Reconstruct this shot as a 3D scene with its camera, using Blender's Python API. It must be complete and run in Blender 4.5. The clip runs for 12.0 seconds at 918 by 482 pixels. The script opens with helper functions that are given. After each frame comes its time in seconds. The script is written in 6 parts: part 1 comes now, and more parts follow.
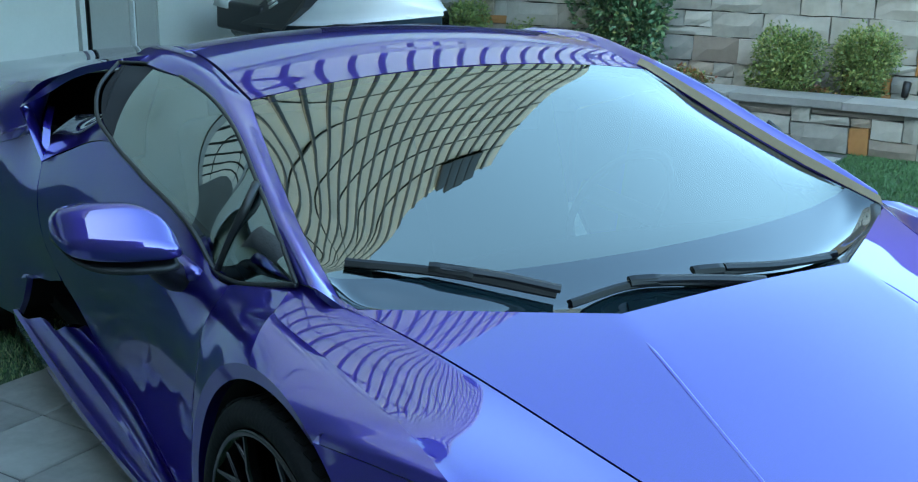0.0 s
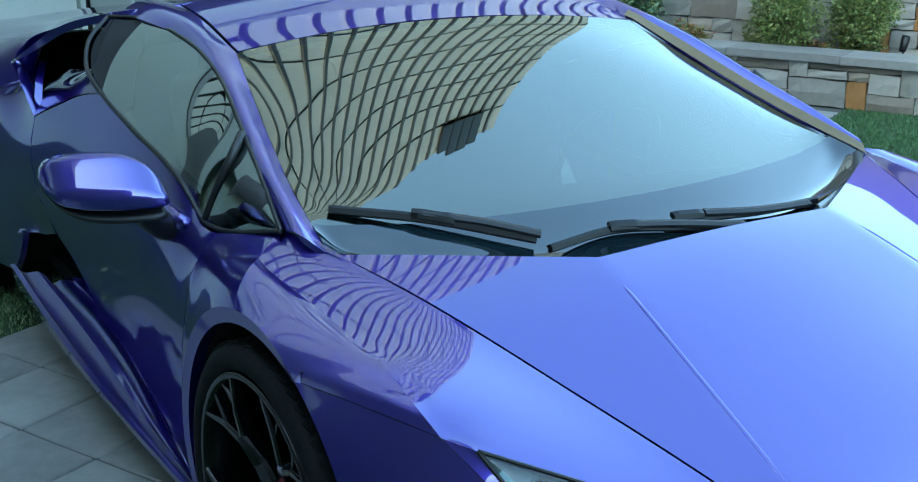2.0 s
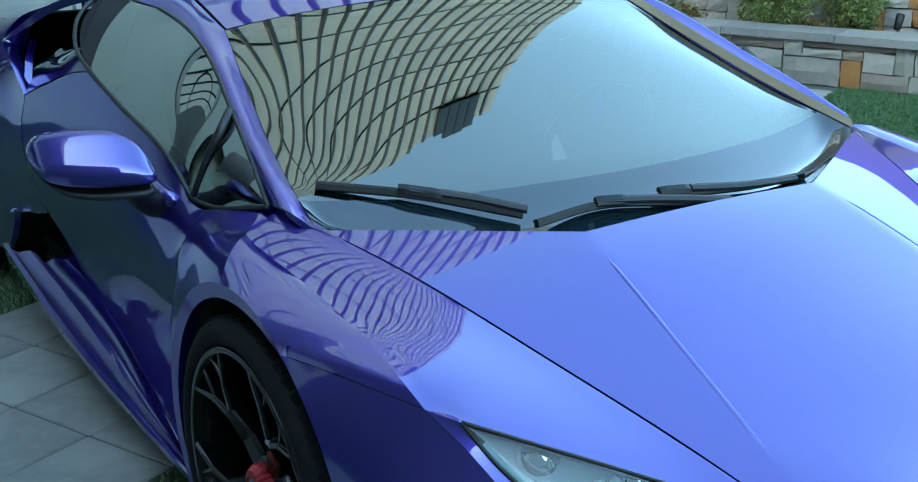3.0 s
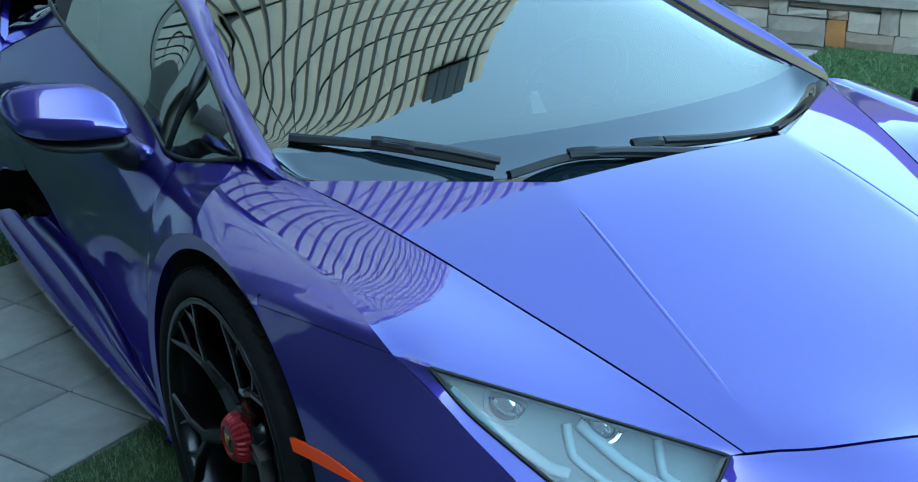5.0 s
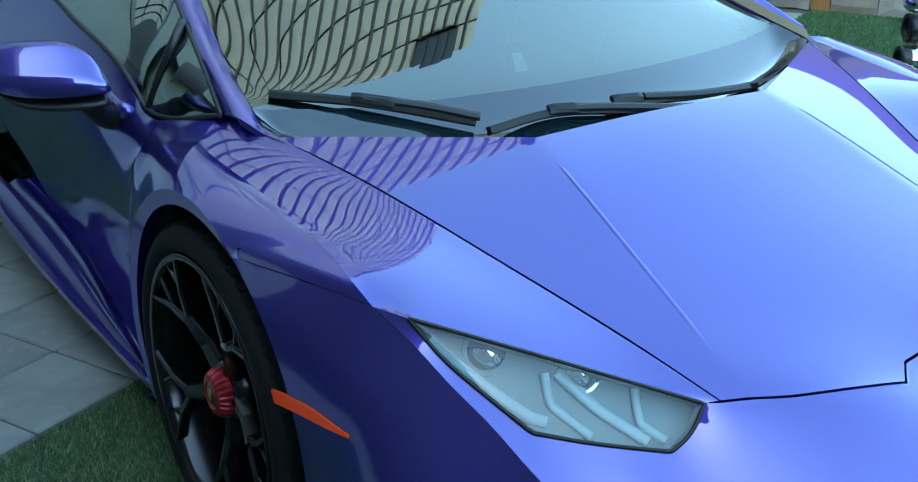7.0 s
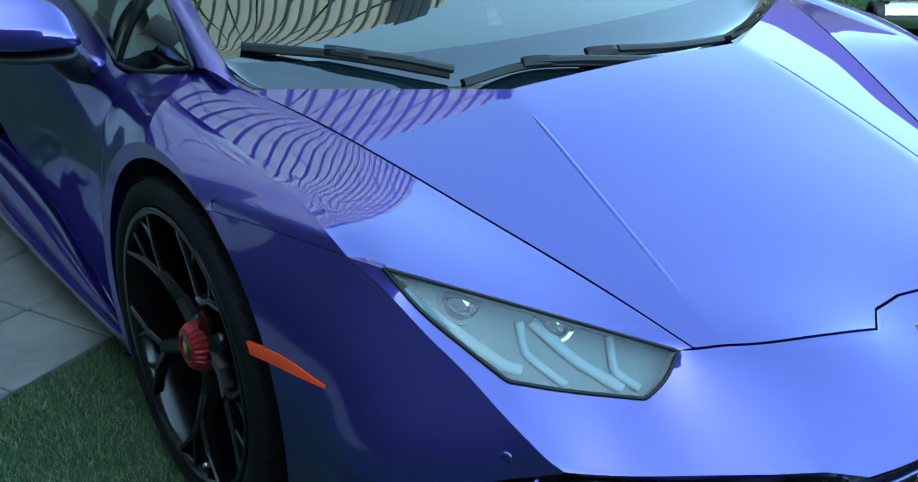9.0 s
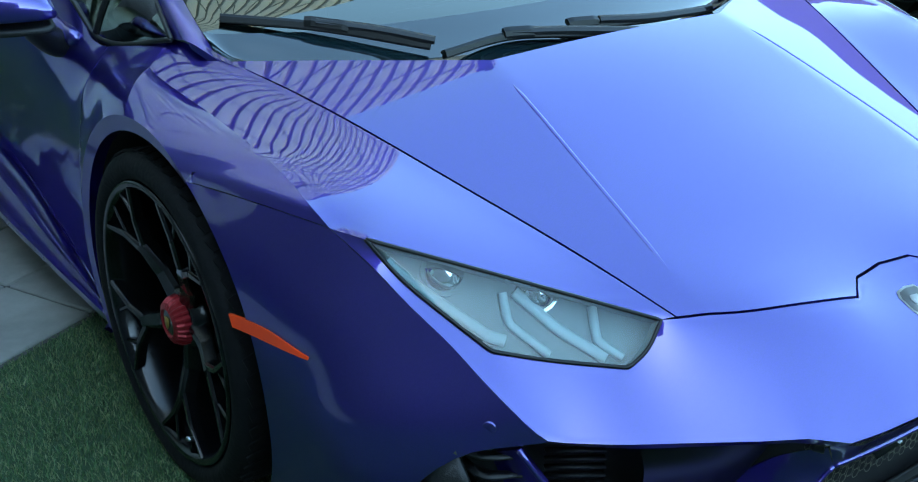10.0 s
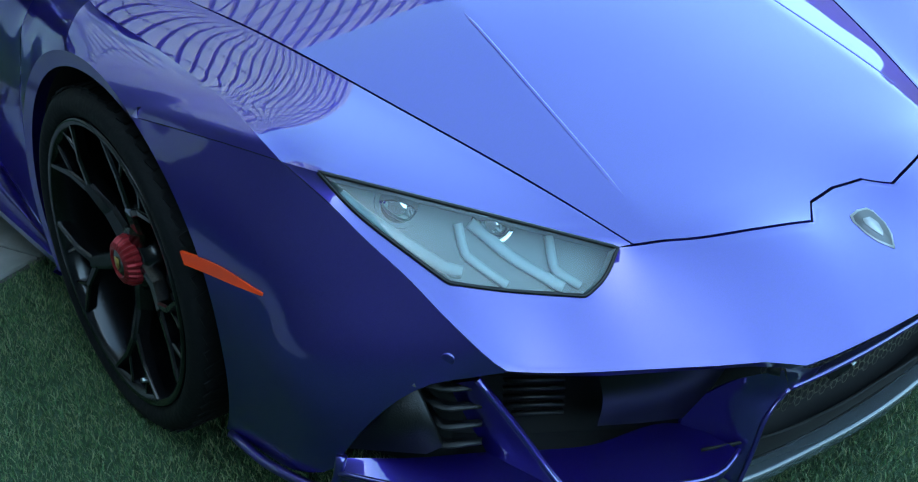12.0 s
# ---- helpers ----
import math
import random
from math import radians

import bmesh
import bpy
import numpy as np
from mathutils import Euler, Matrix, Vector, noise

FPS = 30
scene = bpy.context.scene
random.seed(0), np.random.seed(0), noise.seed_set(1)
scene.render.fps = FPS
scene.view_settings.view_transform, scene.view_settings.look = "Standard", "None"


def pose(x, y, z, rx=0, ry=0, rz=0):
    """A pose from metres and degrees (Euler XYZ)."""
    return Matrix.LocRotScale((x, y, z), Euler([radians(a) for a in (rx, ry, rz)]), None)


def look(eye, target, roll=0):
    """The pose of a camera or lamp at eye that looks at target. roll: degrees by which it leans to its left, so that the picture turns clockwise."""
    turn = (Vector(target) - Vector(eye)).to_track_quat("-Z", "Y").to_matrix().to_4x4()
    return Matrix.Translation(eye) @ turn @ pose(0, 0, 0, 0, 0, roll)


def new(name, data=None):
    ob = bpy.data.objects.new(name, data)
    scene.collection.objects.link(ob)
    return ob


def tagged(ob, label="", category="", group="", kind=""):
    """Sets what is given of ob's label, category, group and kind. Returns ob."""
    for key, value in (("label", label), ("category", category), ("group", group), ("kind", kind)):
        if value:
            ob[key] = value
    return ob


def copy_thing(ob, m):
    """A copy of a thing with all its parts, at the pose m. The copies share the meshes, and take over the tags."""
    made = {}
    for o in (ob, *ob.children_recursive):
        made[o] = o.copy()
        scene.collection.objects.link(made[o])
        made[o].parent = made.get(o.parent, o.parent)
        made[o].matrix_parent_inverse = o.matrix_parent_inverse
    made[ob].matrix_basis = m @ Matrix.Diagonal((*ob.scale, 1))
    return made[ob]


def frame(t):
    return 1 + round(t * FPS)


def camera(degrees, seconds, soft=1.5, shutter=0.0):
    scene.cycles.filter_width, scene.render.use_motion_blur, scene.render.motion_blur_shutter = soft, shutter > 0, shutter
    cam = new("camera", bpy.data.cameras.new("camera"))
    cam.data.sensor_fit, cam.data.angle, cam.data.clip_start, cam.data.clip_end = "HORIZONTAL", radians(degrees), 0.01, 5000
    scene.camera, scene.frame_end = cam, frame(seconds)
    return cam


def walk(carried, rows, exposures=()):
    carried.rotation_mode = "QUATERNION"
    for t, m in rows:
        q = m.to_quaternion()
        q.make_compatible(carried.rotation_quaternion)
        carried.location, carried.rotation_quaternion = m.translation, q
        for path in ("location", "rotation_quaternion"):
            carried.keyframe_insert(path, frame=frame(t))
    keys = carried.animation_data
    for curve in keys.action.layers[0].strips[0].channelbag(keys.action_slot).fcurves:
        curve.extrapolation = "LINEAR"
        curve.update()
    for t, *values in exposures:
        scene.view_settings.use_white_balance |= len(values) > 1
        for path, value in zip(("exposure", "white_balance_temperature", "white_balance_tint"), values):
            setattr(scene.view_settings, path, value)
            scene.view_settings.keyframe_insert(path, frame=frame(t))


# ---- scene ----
cam = camera(43.50, 12.0, soft=1.15)
PATH = [
    (0.0, pose(1.6761, -1.6644, 1.4530, 74.537, -0.531, 56.819)),
    (0.5, pose(1.6943, -1.6630, 1.4472, 74.096, -0.429, 56.882)),
    (1.0, pose(1.7112, -1.6604, 1.4428, 73.613, -0.315, 56.936)),
    (1.5, pose(1.7268, -1.6561, 1.4386, 73.128, -0.181, 56.978)),
    (2.0, pose(1.7407, -1.6509, 1.4353, 72.632, -0.078, 56.978)),
    (2.5, pose(1.7543, -1.6452, 1.4311, 72.182, 0.029, 56.960)),
    (3.0, pose(1.7650, -1.6400, 1.4265, 71.727, 0.092, 56.836)),
    (5.0, pose(1.8024, -1.6222, 1.4051, 69.992, 0.153, 56.352)),
    (5.5, pose(1.8122, -1.6225, 1.4011, 69.620, 0.190, 56.225)),
    (6.0, pose(1.8178, -1.6222, 1.3964, 69.232, 0.184, 56.075)),
    (6.5, pose(1.8242, -1.6210, 1.3904, 68.856, 0.212, 55.918)),
    (8.5, pose(1.8360, -1.6234, 1.3732, 67.060, 0.128, 54.838)),
    (9.0, pose(1.8364, -1.6255, 1.3678, 66.584, 0.063, 54.446)),
    (9.5, pose(1.8358, -1.6274, 1.3630, 66.031, 0.003, 53.964)),
    (10.0, pose(1.8346, -1.6274, 1.3566, 65.445, 0.022, 53.420)),
    (10.5, pose(1.8357, -1.6267, 1.3508, 64.823, 0.069, 52.870)),
    (11.0, pose(1.8341, -1.6256, 1.3448, 64.112, 0.115, 52.226)),
    (11.5, pose(1.8302, -1.6246, 1.3399, 63.338, 0.078, 51.556)),
    (12.0, pose(1.8236, -1.6221, 1.3340, 62.509, 0.058, 50.829)),
]
walk(cam, PATH, exposures=((0, 2.9, 6500, -13), (12, 2.82, 6500, -13)))

# ---- light ----
world = bpy.data.worlds.new("sky")
scene.world = world
world.use_nodes = True
wn = world.node_tree
sky = wn.nodes.new("ShaderNodeTexSky")
sky.sky_type = "NISHITA"
sky.sun_disc = False
sky.sun_elevation = radians(35)
sky.sun_rotation = radians(155)
sky.air_density, sky.dust_density, sky.ozone_density = 1.0, 0.9, 1.4
wn.nodes["Background"].inputs[1].default_value = 0.20
wn.links.new(sky.outputs[0], wn.nodes["Background"].inputs[0])
sun_data = bpy.data.lights.new("sun", "SUN")
sun_data.energy, sun_data.angle, sun_data.color = 3.0, radians(0.6), (1.0, 0.94, 0.84)
sun = new("sun", sun_data)
SUN_FROM, SUN_HIGH = radians(-65), radians(35)
sun.matrix_world = look((0, 0, 0), (-math.cos(SUN_FROM) * math.cos(SUN_HIGH), -math.sin(SUN_FROM) * math.cos(SUN_HIGH), -math.sin(SUN_HIGH)))


# ---- materials ----
def material(name, base, rough=0.5, metal=0.0, coat=0.0, bump=0.0, scale=40.0, vary=0.0, stain=0.0, detail=4.0, spec=0.5, coat_rough=0.03, per_object=0.0):
    """A principled material with grain (vary, scale), broad stains and a fine bump."""
    m = bpy.data.materials.new(name)
    m.use_nodes = True
    nt = m.node_tree
    b = nt.nodes["Principled BSDF"]
    b.inputs["Base Color"].default_value = (*base, 1)
    b.inputs["Roughness"].default_value = rough
    b.inputs["Metallic"].default_value = metal
    b.inputs["Coat Weight"].default_value = coat
    b.inputs["Coat Roughness"].default_value = coat_rough
    b.inputs["Specular IOR Level"].default_value = spec
    if not (vary or stain or bump or per_object):
        return m
    tc = nt.nodes.new("ShaderNodeTexCoord")
    fine = nt.nodes.new("ShaderNodeTexNoise")
    fine.inputs["Scale"].default_value, fine.inputs["Detail"].default_value = scale, detail
    broad = nt.nodes.new("ShaderNodeTexNoise")
    broad.inputs["Scale"].default_value, broad.inputs["Detail"].default_value = scale * 0.09, 3
    for n in (fine, broad):
        nt.links.new(tc.outputs["Object"], n.inputs["Vector"])
    info = nt.nodes.new("ShaderNodeObjectInfo")
    total = None
    for src, amount in ((fine.outputs["Fac"], vary), (broad.outputs["Fac"], stain), (info.outputs["Random"], per_object)):
        mul = nt.nodes.new("ShaderNodeMath")
        mul.operation = "MULTIPLY_ADD"
        mul.inputs[1].default_value, mul.inputs[2].default_value = 2 * amount, -amount
        nt.links.new(src, mul.inputs[0])
        if total is None:
            total = mul.outputs[0]
        else:
            add = nt.nodes.new("ShaderNodeMath")
            nt.links.new(total, add.inputs[0])
            nt.links.new(mul.outputs[0], add.inputs[1])
            total = add.outputs[0]
    one = nt.nodes.new("ShaderNodeMath")
    one.inputs[1].default_value = 1.0
    nt.links.new(total, one.inputs[0])
    hsv = nt.nodes.new("ShaderNodeHueSaturation")
    hsv.inputs["Color"].default_value = (*base, 1)
    nt.links.new(one.outputs[0], hsv.inputs["Value"])
    nt.links.new(hsv.outputs[0], b.inputs["Base Color"])
    if bump:
        bn = nt.nodes.new("ShaderNodeBump")
        bn.inputs["Strength"].default_value, bn.inputs["Distance"].default_value = bump, 0.01
        nt.links.new(fine.outputs["Fac"], bn.inputs["Height"])
        nt.links.new(bn.outputs[0], b.inputs["Normal"])
    return m


def glass_material(name, tint, ior=1.52, rough=0.0, gloss=(1, 1, 1)):
    m = bpy.data.materials.new(name)
    m.use_nodes = True
    nt = m.node_tree
    nt.nodes.remove(nt.nodes["Principled BSDF"])
    tr = nt.nodes.new("ShaderNodeBsdfTransparent")
    tr.inputs[0].default_value = (*tint, 1)
    gl = nt.nodes.new("ShaderNodeBsdfGlossy")
    gl.inputs["Roughness"].default_value = rough
    gl.inputs[0].default_value = (*gloss, 1)
    fr = nt.nodes.new("ShaderNodeFresnel")
    fr.inputs[0].default_value = ior
    mix = nt.nodes.new("ShaderNodeMixShader")
    nt.links.new(fr.outputs[0], mix.inputs[0])
    nt.links.new(tr.outputs[0], mix.inputs[1])
    nt.links.new(gl.outputs[0], mix.inputs[2])
    nt.links.new(mix.outputs[0], nt.nodes["Material Output"].inputs[0])
    return m


def paint_material():
    """Violet-blue metallic base with flakes under a clear coat."""
    m = material("violet_paint", (0.030, 0.0165, 0.222), 0.30, 0.80, 1.0, coat_rough=0.01)
    nt = m.node_tree
    b = nt.nodes["Principled BSDF"]
    b.inputs["Coat IOR"].default_value = 1.95
    b.inputs["Specular Tint"].default_value = (0.50, 0.45, 1.0, 1)
    tc = nt.nodes.new("ShaderNodeTexCoord")
    fl = nt.nodes.new("ShaderNodeTexVoronoi")
    fl.inputs["Scale"].default_value = 1400
    nt.links.new(tc.outputs["Object"], fl.inputs["Vector"])
    hsv = nt.nodes.new("ShaderNodeHueSaturation")
    hsv.inputs["Color"].default_value = (0.030, 0.0165, 0.222, 1)
    mr = nt.nodes.new("ShaderNodeMapRange")
    mr.inputs["To Min"].default_value, mr.inputs["To Max"].default_value = 0.85, 1.15
    nt.links.new(fl.outputs["Color"], mr.inputs["Value"])
    nt.links.new(mr.outputs[0], hsv.inputs["Value"])
    nt.links.new(hsv.outputs[0], b.inputs["Base Color"])
    return m


PAINT = paint_material()
BLACK = material("black_plastic", (0.005, 0.005, 0.0055), 0.5, vary=0.15, scale=300, bump=0.15)
GLOSS_BLACK = material("gloss_black", (0.006, 0.006, 0.007), 0.12, coat=0.5)
RIM_BLACK = material("satin_black_rim", (0.0025, 0.0025, 0.003), 0.2, 0.0, 0.0, spec=0.5)
RUBBER = material("tyre_rubber", (0.0028, 0.0028, 0.003), 0.75, vary=0.2, stain=0.2, scale=90, bump=0.2, spec=0.25)
DARK = material("dark_liner", (0.006, 0.006, 0.006), 0.9, vary=0.2, scale=60)
TRIM = material("window_seal", (0.006, 0.006, 0.006), 0.4)
GLASS = glass_material("windscreen_glass", (0.17, 0.23, 0.22), 2.25, gloss=(0.97, 1.0, 0.90))
SIDE_GLASS = glass_material("side_glass", (0.20, 0.24, 0.235), 2.7, gloss=(0.90, 1.0, 0.96))
LENS = glass_material("headlight_lens", (0.88, 0.96, 0.97), 1.5)
CHROME = material("chrome", (0.75, 0.76, 0.76), 0.06, 1.0)
SILVER = material("brushed_silver", (0.55, 0.56, 0.57), 0.3, 1.0)
RED_CAP = material("red_anodised", (0.30, 0.012, 0.020), 0.35, 0.4)
AMBER = material("amber_reflector", (0.85, 0.055, 0.004), 0.3, coat=0.2)
LIP = material("gloss_carbon", (0.05, 0.06, 0.065), 0.2, coat=1.0, coat_rough=0.05, spec=1.0)
TAN = material("tan_pillar_trim", (0.17, 0.125, 0.065), 0.6, vary=0.1, scale=80)
FRIT = material("dark_glass_band", (0.006, 0.012, 0.015), 0.04, spec=1.0)
GRILLE = material("turf_tone_grille", (0.10, 0.10, 0.06), 0.6, vary=0.5, scale=60)
COWL = material("dark_teal_cowl", (0.018, 0.026, 0.030), 0.25, coat=0.6)
MOUTH = material("black_mouth_trim", (0.004, 0.004, 0.004), 0.3, spec=0.3)
BADGE = material("badge_silver", (0.42, 0.44, 0.45), 0.35, 0.3)
BADGE_FIELD = material("badge_grey", (0.12, 0.13, 0.14), 0.35, 0.2)
GOLD = material("gold_paint", (0.50, 0.36, 0.10), 0.35, 0.8)
PALE_CABIN = material("pale_grey_leather", (0.20, 0.23, 0.23), 0.7, vary=0.03, scale=20)
CABIN = material("black_cabin_trim", (0.02, 0.021, 0.022), 0.6, vary=0.2, scale=200, bump=0.1)
DASH = material("dark_dashboard", (0.012, 0.014, 0.015), 0.7, vary=0.15, scale=200, bump=0.1)
LAMP_BODY = material("headlight_grey", (0.115, 0.165, 0.165), 0.45, 0.0)
LAMP_LIGHT = material("light_guide", (0.36, 0.45, 0.45), 0.3)


# ---- mesh helpers ----
def part(name, bm, mat, parent=None, label="", smooth=True):
    """Links a bmesh as one mesh object under a thing or a part."""
    me = bpy.data.meshes.new(name)
    for f in bm.faces:
        f.smooth = smooth
    bm.to_mesh(me)
    bm.free()
    me.materials.append(mat)
    ob = new(name, me)
    if parent is not None:
        ob.parent = parent
    if label:
        ob["label"] = label
    return ob


def empty(name, at=(0, 0, 0), rz=0.0):
    ob = new(name)
    ob.matrix_basis = pose(*at, 0, 0, rz)
    ob.empty_display_size = 0.2
    return ob


def box(bm, size, m=None, bevel=0.0, seg=2):
    """A bevelled box centred on m."""
    r = bmesh.ops.create_cube(bm, size=1.0)
    vs = r["verts"]
    bmesh.ops.scale(bm, vec=size, verts=vs)
    if bevel:
        es = list({e for v in vs for e in v.link_edges})
        g = bmesh.ops.bevel(bm, geom=es, offset=bevel, segments=seg, affect="EDGES", profile=0.7)
        vs = list({v for f in g["faces"] for v in f.verts} | {v for v in vs if v.is_valid})
    if m is not None:
        bmesh.ops.transform(bm, matrix=m, verts=vs)
    return vs


def lathe(bm, profile, axis_m, n=48, closed=False):
    """Turns (radius, along) pairs about the local y axis."""
    rings = []
    for r, a in profile:
        rings.append([bm.verts.new(axis_m @ Vector((r * math.cos(2 * math.pi * k / n), a, r * math.sin(2 * math.pi * k / n)))) for k in range(n)])
    for p, q in zip(rings, rings[1:] + ([rings[0]] if closed else [])):
        for k in range(n):
            bm.faces.new((p[k], p[(k + 1) % n], q[(k + 1) % n], q[k]))
    return rings


def tube(bm, pts, radius, n=10, cap=True):
    """A round bar along points; radius may be a number or one for each point."""
    pts = [Vector(p) for p in pts]
    rad = radius if isinstance(radius, (list, tuple)) else [radius] * len(pts)
    rings = []
    for i, p in enumerate(pts):
        d = (pts[min(i + 1, len(pts) - 1)] - pts[max(i - 1, 0)]).normalized()
        a = d.orthogonal().normalized() if i == 0 else (rings_a - d * rings_a.dot(d)).normalized()
        rings_a = a
        b = d.cross(a)
        rings.append([bm.verts.new(p + (a * math.cos(2 * math.pi * k / n) + b * math.sin(2 * math.pi * k / n)) * rad[i]) for k in range(n)])
    for p, q in zip(rings, rings[1:]):
        for k in range(n):
            bm.faces.new((p[k], p[(k + 1) % n], q[(k + 1) % n], q[k]))
    if cap:
        bm.faces.new(rings[0][::-1])
        bm.faces.new(rings[-1])
    return rings


def cubic(pts):
    """A smooth function through (x, value) pairs, straight beyond its ends."""
    xs = [p[0] for p in pts]
    ys = [p[1] for p in pts]
    n = len(xs)
    sec = [(ys[i + 1] - ys[i]) / (xs[i + 1] - xs[i]) for i in range(n - 1)]
    tan = [sec[0]]
    for i in range(1, n - 1):
        h0, h1 = xs[i] - xs[i - 1], xs[i + 1] - xs[i]
        tan.append((sec[i - 1] * h1 + sec[i] * h0) / (h0 + h1))
    tan.append(sec[-1])

    def f(x):
        if x <= xs[0]:
            return ys[0] + tan[0] * (x - xs[0])
        if x >= xs[-1]:
            return ys[-1] + tan[-1] * (x - xs[-1])
        i = 0
        while x > xs[i + 1]:
            i += 1
        h = xs[i + 1] - xs[i]
        s = (x - xs[i]) / h
        return (ys[i] * (1 + 2 * s) * (1 - s) ** 2 + ys[i + 1] * s * s * (3 - 2 * s)
                + h * (tan[i] * s * (1 - s) ** 2 - tan[i + 1] * s * s * (1 - s)))
    return f


def spline(pts, n, smooth=True):
    """n points along a curve through pts, evenly spaced by length."""
    pts = [Vector(p) for p in pts]
    d = [0.0]
    for a, b in zip(pts, pts[1:]):
        d.append(d[-1] + max((b - a).length, 1e-6))
    if smooth and len(pts) > 2:
        fs = [cubic([(t, p[k]) for t, p in zip(d, pts)]) for k in range(len(pts[0]))]
        at = lambda s: Vector([f(s) for f in fs])
    else:
        def at(s):
            i = 0
            while i < len(d) - 2 and s > d[i + 1]:
                i += 1
            w = (s - d[i]) / (d[i + 1] - d[i])
            return pts[i].lerp(pts[i + 1], w)
    return [at(d[-1] * k / (n - 1)) for k in range(n)]


def chain(*runs):
    """Joins runs of points end to end, without doubling the joints."""
    out = list(runs[0])
    for r in runs[1:]:
        out += list(r)[1:]
    return out


def sheet(name, rows, mat, parent, label="", gap=0.0018, skirt=0.02, flip=False, mirror=False, ends=(1, 1, 1, 1), flat_rows=()):
    """A curved panel over rows of points, drawn in by a gap and turned in along its edges.
    ends: turn in at first row, last row, first column, last column."""
    rows = [[Vector(p) for p in r] for r in rows]
    n, m = len(rows), len(rows[0])
    if mirror:
        rows = [[Vector((p.x, -p.y, p.z)) for p in r] for r in rows]
        flip = not flip

    def pull(p, q):
        d = q - p
        return p + d.normalized() * min(gap, d.length * 0.4) if d.length > 1e-7 else p
    if gap:
        for i in range(n):
            if ends[2]:
                rows[i][0] = pull(rows[i][0], rows[i][1])
            if ends[3]:
                rows[i][-1] = pull(rows[i][-1], rows[i][-2])
        for j in range(m):
            if ends[0]:
                rows[0][j] = pull(rows[0][j], rows[1][j])
            if ends[1]:
                rows[-1][j] = pull(rows[-1][j], rows[-2][j])
    bm = bmesh.new()
    vs = [[bm.verts.new(p) for p in r] for r in rows]
    for i in range(n - 1):
        for j in range(m - 1):
            q = (vs[i][j], vs[i][j + 1], vs[i + 1][j + 1], vs[i + 1][j])
            q = q[::-1] if flip else q
            bm.faces.new(q)
    bm.normal_update()
    out = sum(f.normal.dot(f.calc_center_median() - Vector((-0.9, 0, 0.3))) * f.calc_area() for f in bm.faces)
    if out < 0:
        bmesh.ops.reverse_faces(bm, faces=bm.faces[:])
        flip = not flip
        bm.normal_update()
    if skirt:
        runs = []
        if ends[0]:
            runs.append(vs[0])
        if ends[1]:
            runs.append(vs[-1][::-1])
        if ends[2]:
            runs.append([r[0] for r in vs][::-1])
        if ends[3]:
            runs.append([r[-1] for r in vs])
        low = {}
        for v in {v for r in runs for v in r}:
            low[v] = bm.verts.new(v.co - v.normal * skirt)
        for r in runs:
            for a, b in zip(r, r[1:]):
                q = (b, a, low[a], low[b])
                q = q[::-1] if flip else q
                try:
                    bm.faces.new(q)
                except ValueError:
                    pass
                e = bm.edges.get((a, b))
                if e:
                    e.smooth = False
    for r in flat_rows:
        for a, b in zip(vs[r], vs[r][1:]):
            e = bm.edges.get((a, b))
            if e:
                e.smooth = False
    bmesh.ops.remove_doubles(bm, verts=bm.verts[:], dist=1e-5)
    return part(name, bm, mat, parent, label)


def ruled(a, b, n, bow=None):
    """Rows of points between two equal runs; bow(s) adds a vector across."""
    out = []
    for i in range(n):
        s = i / (n - 1)
        out.append([p.lerp(q, s) + (bow(s, k / (len(a) - 1)) if bow else Vector([0] * len(p))) for k, (p, q) in enumerate(zip(a, b))])
    return out


def loft(curves, per):
    """Rows of points on a smooth surface through curves of equal length; per: steps between two curves."""
    m = len(curves[0])
    cols = [spline([c[j] for c in curves], (len(curves) - 1) * per + 1) for j in range(m)]
    return [[cols[j][i] for j in range(m)] for i in range((len(curves) - 1) * per + 1)]

# ---- the car: x ahead, y to its left, origin under the front axle ----
car = tagged(empty("sports_car"), "violet-blue metallic low two-seat sports car parked on turf and pavers", "car")

